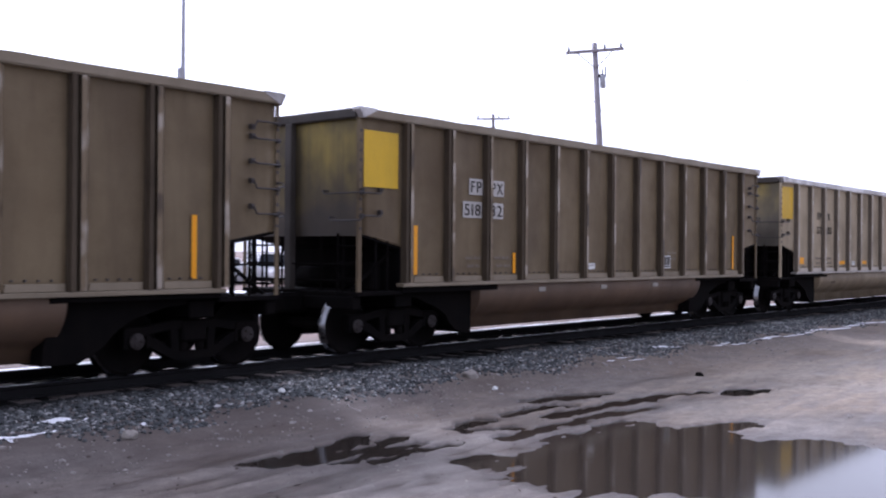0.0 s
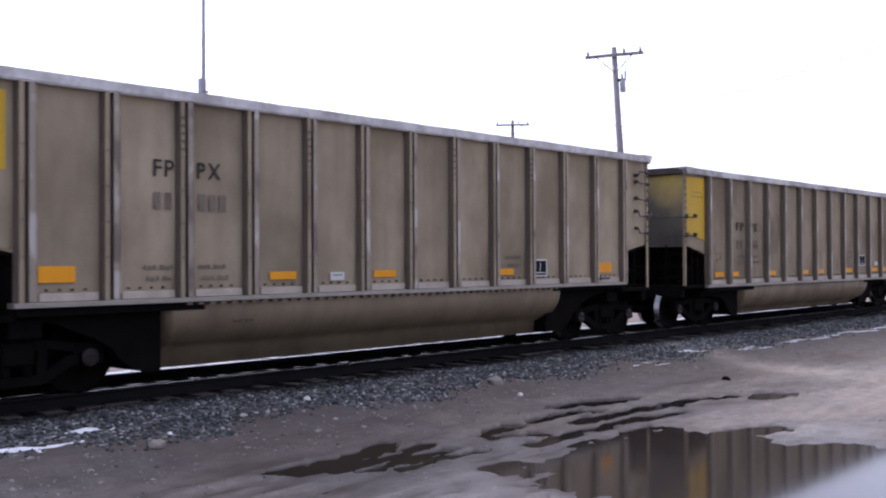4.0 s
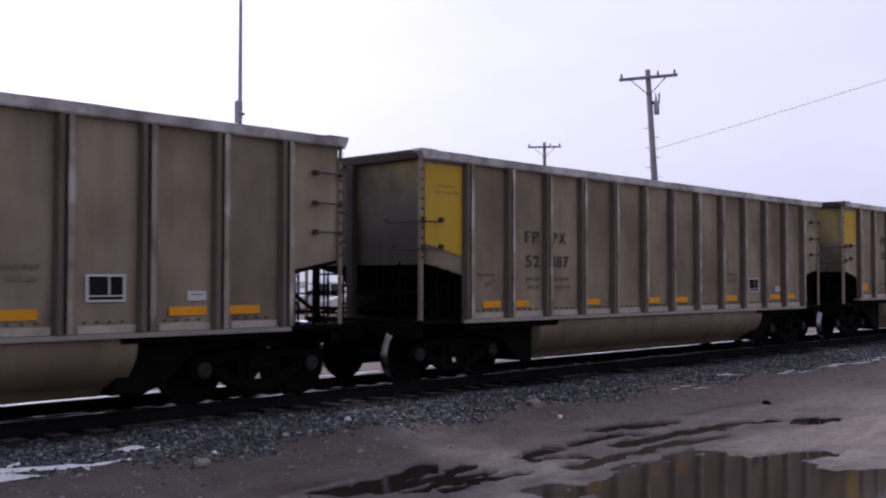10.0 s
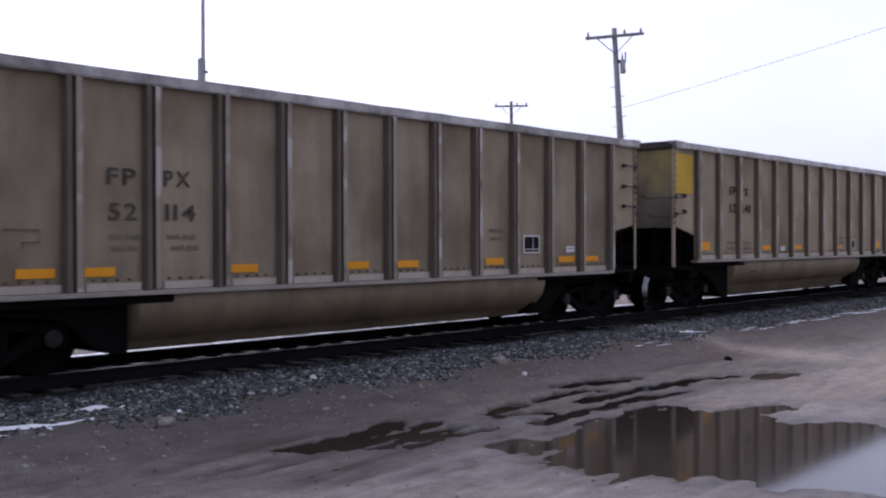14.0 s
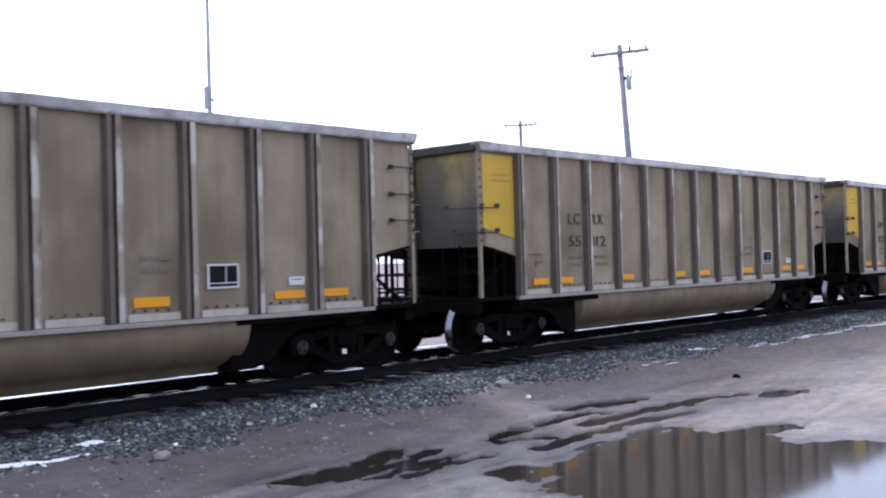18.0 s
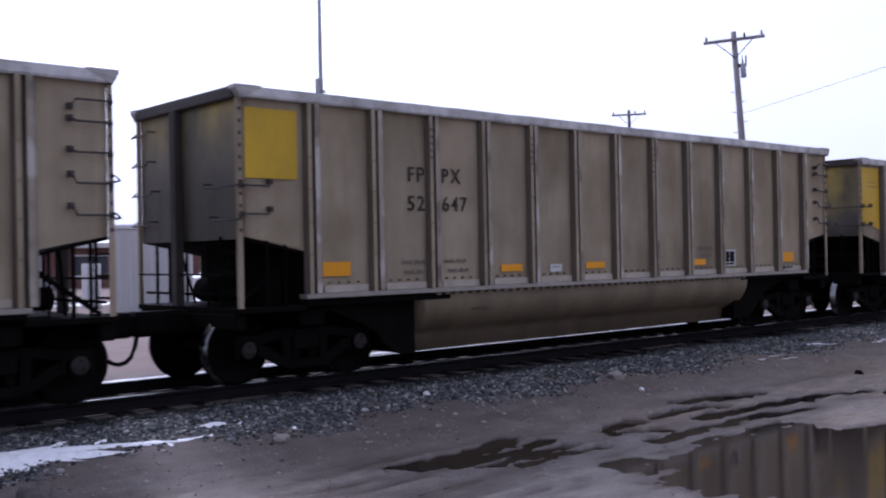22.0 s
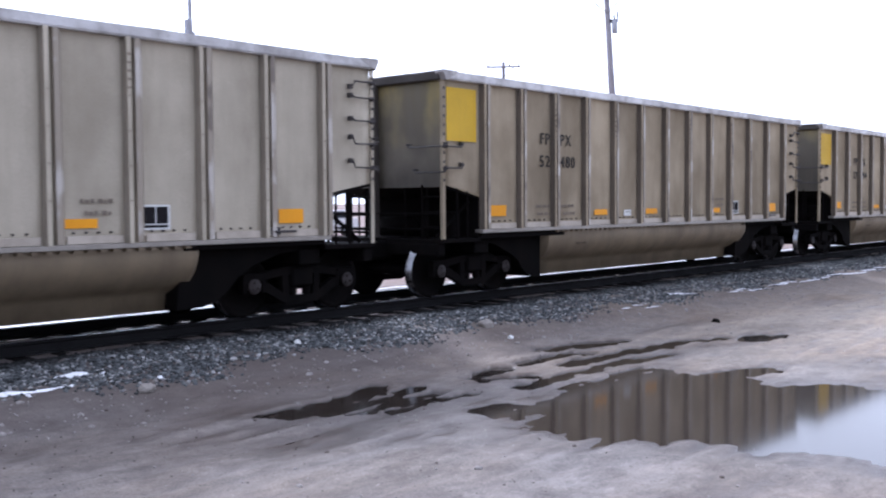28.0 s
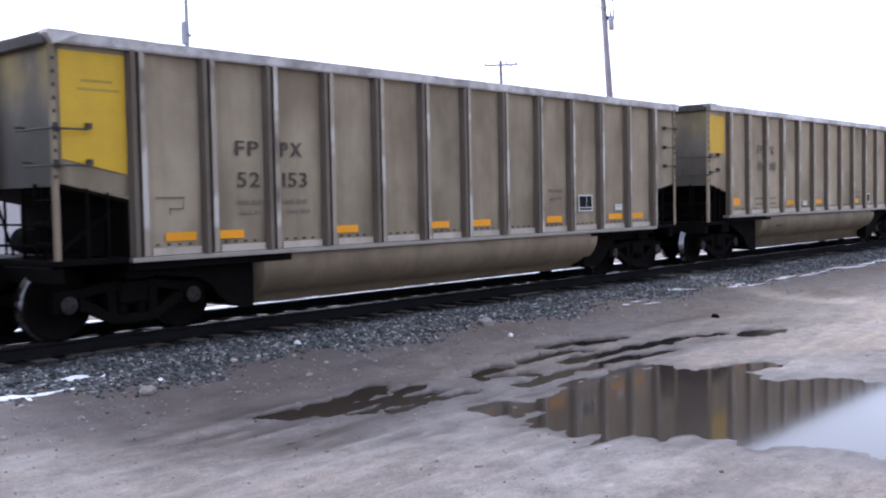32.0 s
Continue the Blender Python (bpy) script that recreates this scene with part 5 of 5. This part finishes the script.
def utility_pole(x, y, top, turn, lean, can, label):
    pole = thing("utility_pole", label, "utility pole", "utility poles", (x, y, 0.2))
    part("shaft", lathe(bmesh.new(), [(0, 0.17), (top * 0.5, 0.145), (top, 0.11)], "z", 12), WOOD, pole, smooth=True)
    arm_z = top - 0.35
    arm = part("crossarm", soft_box(-1.22, 1.22, -0.18, -0.06, arm_z - 0.06, arm_z + 0.06, 0.01), WOOD, pole)
    for x0 in (-1.1, 0.42, 1.1):
        part("insulator", lathe(bmesh.new(), [(0.06, 0.02), (0.1, 0.05), (0.16, 0.055), (0.2, 0.03), (0.24, 0.04), (0.26, 0.02)], "z", 8, (x0, -0.12, arm_z)), GLASSY, arm, smooth=True)
    for s in (-1, 1):
        part("brace", tube(bmesh.new(), [(s * 0.75, -0.19, arm_z - 0.05), (0.02 * s, -0.15, arm_z - 0.75)], 0.02), IRON, pole)
    if can:
        can_part = part("transformer_can", lathe(bmesh.new(), [(0, 0.08), (0.03, 0.115), (0.5, 0.115), (0.54, 0.09), (0.58, 0.04)], "z", 14, (0.27, -0.06, top - 1.95)), STEEL, pole, "small grey transformer can", smooth=True)
        part("bushing", lathe(bmesh.new(), [(0.55, 0.03), (0.6, 0.045), (0.66, 0.03), (0.72, 0.045), (0.78, 0.02), (0.95, 0.015)], "z", 8, (0.27, -0.06, top - 1.95)), GLASSY, can_part, smooth=True)
        part("bracket", soft_box(0.06, 0.34, -0.1, -0.02, top - 1.5, top - 1.36, 0.01), IRON, pole)
        part("cutout", tube(bmesh.new(), [(0.38, -0.08, top - 1.5), (0.42, -0.08, top - 1.05)], 0.035), GLASSY, pole)
        for k in range(6):
            z, q = top - 2.5 - 0.42 * k, -1 if k % 2 == 0 else 1
            part("step_bolt", tube(bmesh.new(), [(q * 0.1, 0, z), (q * 0.3, 0, z + 0.02)], 0.014), IRON, pole)
    pole.rotation_euler = (0, radians(lean), radians(turn))
    return pole


utility_pole(37.55, 22.8, 10.9, -58, -3.2, True, "weathered wooden utility pole with crossarm and transformer")
utility_pole(58.9, 45.4, 12.0, -52, -0.5, False, "weathered wooden utility pole with a crossarm")
mast = thing("steel_mast", "slender grey steel mast with a bracket box", "mast", at=(22.7, 32.2, 0.2))
part("shaft", lathe(bmesh.new(), [(0, 0.1), (9, 0.075), (19, 0.04)], "z", 12), STEEL, mast, smooth=True)
part("bracket_box", soft_box(-0.2, 0.03, -0.14, 0.1, 7.9, 8.75, 0.03), STEEL, mast)
part("bracket_clamp", soft_box(-0.14, 0.14, -0.14, 0.14, 8.2, 8.3, 0.02), STEEL, mast)
wire = bmesh.new()
a, b = Vector((37.6, 23.3, 7.7)), Vector((36.0, -4.0, 12.6))
tube(wire, [a.lerp(b, k / 20) - Vector((0, 0, 0.2 * 4 * (k / 20) * (1 - k / 20))) for k in range(21)], 0.008, 5)
tagged(new("overhead_wire", mesh_of("overhead_wire", wire, IRON)), "thin dark overhead wire from the pole", "wire")


# ---- marks scrawled on a few cars ----
CHALK = worn("white_spray", (0.6, 0.6, 0.58), (0.35, 0.33, 0.3), 0.5, 0.8)
GREEN_SPRAY = worn("faded_green_spray", (0.15, 0.215, 0.17), (0.2, 0.2, 0.155), 0.6, 0.8)
DARK_SPRAY = worn("dark_blue_spray", (0.05, 0.055, 0.07), (0.12, 0.11, 0.1), 0.6, 0.8)
BLUE_PAINT = worn("blue_spray", (0.09, 0.16, 0.26), (0.12, 0.13, 0.15), 0.5, 0.8)
BLUE_SPRAY = worn("faded_blue_spray", (0.2, 0.225, 0.225), (0.15, 0.14, 0.12), 0.6, 0.8)


def scrawl(car, x0, x1, z0, z1, mat, seed, strokes, width, label):
    """Looping paint strokes that spell nothing."""
    r = random.Random(seed)
    bm = bmesh.new()
    for k in range(strokes):
        cx = x0 + (x1 - x0) * (k + 0.5) / strokes
        w, h = (x1 - x0) / strokes * 0.55, (z1 - z0) * 0.5
        a0, turn = r.uniform(0, 6.28), r.choice((-1, 1)) * r.uniform(2.5, 5.5)
        pts = []
        for i in range(14):
            a = a0 + turn * i / 13
            pts.append((cx + w * math.cos(a) * (1 + 0.2 * r.random()), (z0 + z1) / 2 + h * math.sin(a * (1.3 if k % 2 else 1))))
        last = None
        y = FACE - 0.004 - 0.006 * (k % 2)
        for (px, pz), (qx, qz) in zip(pts, pts[1:]):
            y -= 0.0004
            d = Vector((qx - px, 0, qz - pz))
            if d.length < 1e-4:
                continue
            s = Vector((-d.z, 0, d.x)).normalized() * width / 2
            b = [bm.verts.new(Vector((qx, y, qz)) + s), bm.verts.new(Vector((qx, y, qz)) - s)]
            if last:
                bm.faces.new((last[0], last[1], b[1], b[0]))
            last = b
    part("spray_mark", bm, mat, car, label)


BY_N = {n: car for n, kind, mark, number, car in CARS}


def tag_line(car, x0, x1, z0, z1, mat, seed, count, width, label):
    """A row of short crossing strokes, like hurried handwriting that spells nothing."""
    r = random.Random(seed)
    bm = bmesh.new()
    layer = 0
    step = (x1 - x0) / count
    for k in range(count):
        left, right = x0 + step * k, x0 + step * (k + 0.95)
        for _ in range(r.choice((2, 3, 3))):
            shape = r.randrange(4)
            lo, hi = z0 + (z1 - z0) * r.uniform(0, 0.25), z0 + (z1 - z0) * r.uniform(0.7, 1.0)
            mid = (lo + hi) / 2
            if shape == 0:
                pts = [(left, hi), (left + step * r.uniform(-0.1, 0.3), lo)]
            elif shape == 1:
                pts = [(left, lo), ((left + right) / 2, hi), (right, lo)]
            elif shape == 2:
                pts = [(left, hi), (right, hi - 0.1 * (hi - lo)), (right, mid), (left, mid), (right, lo)]
            else:
                pts = [(left, mid), (right, mid + r.uniform(-0.2, 0.2) * (hi - lo))]
            for (px, pz), (qx, qz) in zip(pts, pts[1:]):
                layer += 1
                y = FACE - 0.003 - 0.0002 * (layer % 40)
                d = Vector((qx - px, 0, qz - pz))
                if d.length < 0.01:
                    continue
                e = d.normalized() * width * 0.4
                s = Vector((-d.z, 0, d.x)).normalized() * width / 2
                p, q = Vector((px, y, pz)) - e, Vector((qx, y, qz)) + e
                bm.faces.new([bm.verts.new(v) for v in (p + s, p - s, q - s * 0.8, q + s * 0.8)])
    part("spray_mark", bm, mat, car, label)


def spray_field(car, x0, x1, z0, z1, mat, seed, label, y=0.003):
    """A sprayed fill with an uneven, humped edge."""
    bm = bmesh.new()
    pts = []
    for k in range(60):
        t = k * math.tau / 60
        c, s = math.cos(t), math.sin(t)
        rad = 1.0 / max(abs(c), abs(s)) ** 0.75 * (0.9 + 0.22 * noise.noise((c * 2.2, s * 2.2, seed)) + 0.1 * noise.noise((c * 7, s * 7, seed)))
        pts.append((min(max((x0 + x1) / 2 + c * rad * (x1 - x0) / 2, x0 - 0.05), x1 + 0.05), (z0 + z1) / 2 + s * rad * (z1 - z0) / 2))
    prism(bm, pts, "y", FACE - y, FACE - y - 0.001)
    part("spray_fill", bm, mat, car, label)


for p in (POSTS[6], POSTS[9]):
    part("reflector", quad_plate(p - 0.012, p + 0.052, 1.21, 1.65, FACE - 0.079, 0.003), ORANGE, BY_N[16], "orange reflector strip")
N0, N6 = BY_N[0], BY_N[6]
spray_field(N0, -5.04, -4.33, 1.14, 1.8, BLUE_SPRAY, 1, "faded blue-grey graffiti fill")
spray_field(N0, -3.98, -3.36, 1.16, 1.66, BLUE_SPRAY, 2, "faded blue-grey graffiti fill")
tag_line(N0, -5.02, -4.4, 1.2, 1.72, DARK_SPRAY, 3, 2, 0.035, "dark graffiti outline")
tag_line(N0, -3.9, -3.42, 1.2, 1.55, DARK_SPRAY, 4, 2, 0.03, "dark graffiti outline")
tag_line(N6, -6.03, -5.28, 1.55, 1.92, STENCIL, 2, 7, 0.034, "black sprayed scrawl")
scrawl(N6, -5.75, -5.5, 1.98, 2.06, STENCIL, 2, 1, 0.025, "black sprayed loop")
tag_line(N6, -5.62, -5.26, 1.2, 1.46, STENCIL, 5, 4, 0.026, "black sprayed scrawl")
tag_line(N6, -4.92, -4.42, 1.74, 1.94, STENCIL, 6, 4, 0.03, "black sprayed scrawl")
tag_line(N6, -4.94, -4.45, 1.52, 1.69, STENCIL, 7, 4, 0.03, "black sprayed scrawl")
tag_line(N6, -4.96, -4.28, 1.24, 1.47, STENCIL, 8, 7, 0.032, "black sprayed scrawl")
spray_field(N6, -3.0, -2.22, 1.14, 1.6, GREEN_SPRAY, 4, "faded green graffiti fill")
spray_field(N6, -1.95, -1.12, 1.14, 1.58, GREEN_SPRAY, 5, "faded green graffiti fill")
scrawl(N6, 1.35, 1.8, 1.2, 1.85, CHALK, 6, 2, 0.045, "thin white sprayed curve")
scrawl(N6, 2.35, 2.85, 1.25, 1.85, CHALK, 7, 2, 0.045, "thin white sprayed curve")
scrawl(N6, 3.35, 3.65, 1.3, 1.85, CHALK, 9, 1, 0.045, "thin white sprayed curve")
tag_line(N6, 4.4, 4.8, 1.5, 1.75, CHALK, 9, 5, 0.03, "white sprayed scrawl")
tag_line(N6, 5.5, 5.8, 1.5, 1.72, CHALK, 10, 3, 0.03, "white sprayed scrawl")
scrawl(BY_N[5], 4.3, 4.9, 1.4, 1.6, GREEN_SPRAY, 12, 4, 0.03, "faint green scrawl")
spray_field(BY_N[21], POSTS[2] - 0.56, POSTS[2] - 0.22, 1.34, 1.58, BLUE_PAINT, 8, "small blue sprayed patch")
spray_field(BY_N[21], POSTS[2] + 0.24, POSTS[2] + 0.5, 1.36, 1.56, CHALK, 9, "small pale sprayed patch")
tag_line(BY_N[5], -5.05, -4.55, 1.35, 1.7, CHALK, 21, 4, 0.03, "faint white scrawl")
spray_field(BY_N[32], 4.2, 4.62, 1.3, 1.84, CHALK, 14, "worn white sprayed fill")
tag_line(BY_N[32], 4.2, 4.7, 1.32, 1.86, GROUND_PAINT, 14, 4, 0.05, "white sprayed scrawl")


# ---- beyond the track: lot, parked cars, sheds and a low brick building ----
BRICK = worn("dark_red_brick", (0.17, 0.085, 0.07), (0.09, 0.055, 0.05), 0.5, 0.85, streak=1, scale=3)
CONCRETE = worn("pale_grey_panel_wall", (0.6, 0.6, 0.61), (0.45, 0.45, 0.46), 0.4, 0.8, scale=0.8)
PALE_WALL = worn("white_panel", (0.66, 0.66, 0.68), (0.45, 0.44, 0.44), 0.3, 0.7)
GLASS = worn("dark_window_glass", (0.03, 0.035, 0.045), (0.06, 0.065, 0.075), 0.4, 0.12)
WHITE_CAR = worn("white_car_paint", (0.8, 0.8, 0.81), (0.6, 0.59, 0.58), 0.25, 0.25)
SILVER_CAR = worn("silver_car_paint", (0.42, 0.43, 0.46), (0.3, 0.3, 0.32), 0.25, 0.25, 0.5)
RUBBER = worn("tyre_rubber", (0.018, 0.018, 0.019), (0.05, 0.046, 0.042), 0.4, 0.85)
LAMP = worn("red_tail_lens", (0.3, 0.02, 0.02), (0.15, 0.02, 0.02), 0.3, 0.3)


def at_bearing(az, dist):
    return dist * math.sin(radians(az)), dist * math.cos(radians(az))


def parked_car(az, dist, turn, paint, tall, label):
    x, y = at_bearing(az, dist)
    car = thing("parked_car", label, "car", "parked cars", (x, y, float(ground_height(np.array(x), np.array(y)))))
    h = 1.72 if tall else 1.43
    bm = bmesh.new()
    prism(bm, [(-2.25, 0.3), (2.2, 0.3), (2.28, 0.55), (2.2, 0.8), (1.3, 0.95), (-2.2, 0.98), (-2.3, 0.6)], "y", -0.88, 0.88)
    bmesh.ops.bevel(bm, geom=list(bm.edges), offset=0.06, segments=2, affect="EDGES")
    part("body", bm, paint, car)
    back = -2.05 if tall else -1.75
    bm = bmesh.new()
    prism(bm, [(back, 0.94), (1.25, 0.94), (0.45, h - 0.07), (back + 0.35, h - 0.07)], "y", -0.78, 0.78)
    bmesh.ops.bevel(bm, geom=list(bm.edges), offset=0.05, segments=2, affect="EDGES")
    part("cabin_glass", bm, GLASS, car, "dark car windows")
    part("roof", soft_box(back + 0.3, 0.5, -0.76, 0.76, h - 0.1, h, 0.04), paint, car)
    for px in (back + 0.25, -0.35, 0.62):
        for s in (-1, 1):
            part("pillar", tube(bmesh.new(), [(px + (0.25 if px > 0 else 0), s * 0.785, 0.96), (px, s * 0.75, h - 0.06)], 0.045), paint, car)
    wheel = mesh_of("wheel", lathe(bmesh.new(), [(-0.1, 0.2), (-0.1, 0.31), (-0.07, 0.33), (0.07, 0.33), (0.1, 0.31), (0.1, 0.2)], "y", 18), RUBBER, True)
    rim = mesh_of("rim", lathe(bmesh.new(), [(-0.112, 0.06), (-0.108, 0.19), (0.108, 0.19), (0.112, 0.06)], "y", 14), SILVER_CAR)
    for px in (-1.4, 1.4):
        for s in (-1, 1):
            w = part("wheel", wheel, None, car, at=(px, s * 0.82, 0.33))
            part("rim", rim, None, w)
    for s in (-1, 1):
        part("headlight", soft_box(2.1, 2.27, min(s * 0.5, s * 0.82), max(s * 0.5, s * 0.82), 0.6, 0.75, 0.02), PALE_WALL, car)
        part("tail_light", soft_box(-2.3, -2.2, min(s * 0.55, s * 0.84), max(s * 0.55, s * 0.84), 0.65, 0.85, 0.02), LAMP, car)
    car.rotation_euler = (0, 0, radians(turn))
    return car


for az, dist, turn, paint, tall, label in (
    (18.6, 57, -18, SILVER_CAR, False, "silver sedan parked on the lot"), (29.6, 56, 175, WHITE_CAR, False, "white sedan parked on the lot"),
    (33.0, 57, 170, SILVER_CAR, True, "silver wagon parked on the lot"), (36.6, 56, 172, WHITE_CAR, False, "white sedan parked on the lot"),
    (39.6, 58, 168, WHITE_CAR, True, "white wagon parked on the lot"), (31.3, 64, 170, WHITE_CAR, True, "white wagon parked behind another car"),
    (35.2, 65, 172, SILVER_CAR, False, "silver sedan parked behind another car"), (41.8, 57, 168, WHITE_CAR, False, "white sedan parked on the lot"),
):
    parked_car(az, dist, turn, paint, tall, label)

sx, sy = at_bearing(25.8, 40)
shed = thing("storage_container", "tall pale grey storage container with snow on its roof", "container", at=(sx, sy, 0.28))
part("shell", soft_box(-1.35, 1.35, -2.2, 2.2, 0.0, 2.95, 0.03), CONCRETE, shed)
part("roof_rim", soft_box(-1.4, 1.4, -2.25, 2.25, 2.952, 3.03, 0.02), PALE_WALL, shed)
part("snow_cap", soft_box(-1.37, 1.37, -2.2, 2.2, 3.034, 3.12, 0.03), SNOW, shed, "crust of snow on the roof")
for x in (-1.37, 1.37):
    part("corner_trim", soft_box(x - 0.05, x + 0.05, -2.26, -2.16, 0.0, 2.95, 0.01), PALE_WALL, shed)
for k in range(7):
    part("rib", soft_box(-1.15 + 0.37 * k, -1.07 + 0.37 * k, -2.235, -2.19, 0.15, 2.8, 0.01), CONCRETE, shed)
shed.rotation_euler = (0, 0, radians(-24))
ux, uy = at_bearing(22.8, 43)
cabinet = thing("utility_cabinet", "white utility cabinet on a plinth", "cabinet", at=(ux, uy, 0.28))
part("plinth", soft_box(-0.35, 0.35, -0.3, 0.3, 0.0, 0.1, 0.01), CONCRETE, cabinet)
part("case", soft_box(-0.3, 0.3, -0.25, 0.25, 0.1, 1.75, 0.02), PALE_WALL, cabinet)
part("door", soft_box(-0.25, 0.25, -0.262, -0.248, 0.2, 1.65, 0.004), PALE_WALL, cabinet)

hall = thing("brick_building", "long low red-brick building with a snowy roof", "building", at=(40, 68, 0.28))
part("wall", soft_box(-34, 12, 0, 14, 0, 2.75, 0.03), BRICK, hall)
part("fascia", soft_box(-34.4, 12.4, -0.5, 14.4, 2.752, 3.1, 0.03), PALE_WALL, hall, "pale roof fascia")
bm = prism(bmesh.new(), [(-0.5, 3.102), (14.4, 3.102), (7.0, 4.35)], "x", -34.4, 12.4)
part("roof", bm, SNOW, hall, "snow-covered low roof")
for k in range(7):
    x = -31 + 6.1 * k
    if k % 4 == 2:
        d = part("door", soft_box(x, x + 1.0, -0.05, 0.03, 0.02, 2.1, 0.01), PALE_WALL, hall)
        part("door_handle", soft_box(x + 0.85, x + 0.92, -0.1, -0.05, 1.0, 1.12, 0.01), IRON, d)
    else:
        w = part("window", soft_box(x, x + 2.4, -0.03, 0.03, 0.9, 2.2, 0.01), GLASS, hall)
        part("window_frame", soft_box(x - 0.08, x + 2.48, -0.06, -0.032, 2.2, 2.28, 0.008), PALE_WALL, w)
        part("window_frame", soft_box(x + 1.16, x + 1.24, -0.06, -0.032, 0.9, 2.2, 0.008), PALE_WALL, w)
        part("window_sill", soft_box(x - 0.1, x + 2.5, -0.12, 0.03, 0.8, 0.9, 0.01), PALE_WALL, w)
for k in range(9):
    x, y = at_bearing(16 + 3.6 * k, 47 + 2.5 * math.sin(k * 1.9))
    snow_patch(x, y, 2.6, 0.9, 10 * math.sin(k), 60 + k, "bank of old snow at the lot's edge")
px_, py_ = at_bearing(20.2, 45)
stub = thing("wooden_post", "tall plain wooden post with a small bracket", "post", at=(px_, py_, 0.28))
part("shaft", lathe(bmesh.new(), [(0, 0.17), (5, 0.155), (9.0, 0.14)], "z", 10), WOOD, stub, smooth=True)
part("bracket", soft_box(0.1, 0.42, -0.05, 0.05, 7.6, 7.75, 0.01), IRON, stub)


# ---- what moves: the train, and its wheels ----
# seconds, metres by which the train runs late: it checks once and catches up
LAG = [(t, float(np.interp(t, (9.4, 9.6, 11.2, 11.4), (0, 0.55, 0.55, 0)))) for t in (*range(8), *(8 + 0.2 * k for k in range(30)), *range(14, 33))]


def motions():
    spin = None
    rate = SPEED / 0.448
    steps = 960
    for n, kind, mark, number, car in CARS:
        x = FIRST_X + PITCH * n
        walk(car, [(t, pose(x - SPEED * t + lag, TRACK_Y, RAIL_Z)) for t, lag in LAG])
        for truck in car.children:
            if not truck.name.startswith("truck"):
                continue
            for wheels in truck.children:
                if not wheels.name.startswith("wheelset"):
                    continue
                if spin is None:
                    walk(wheels, [(32 * k / steps, Matrix.Rotation(-rate * 32 * k / steps, 4, "Y")) for k in range(steps + 1)])
                    spin = wheels.animation_data
                else:
                    wheels.rotation_mode = "QUATERNION"
                    keys = wheels.animation_data_create()
                    keys.action = spin.action
                    keys.action_slot = spin.action_slot


motions()
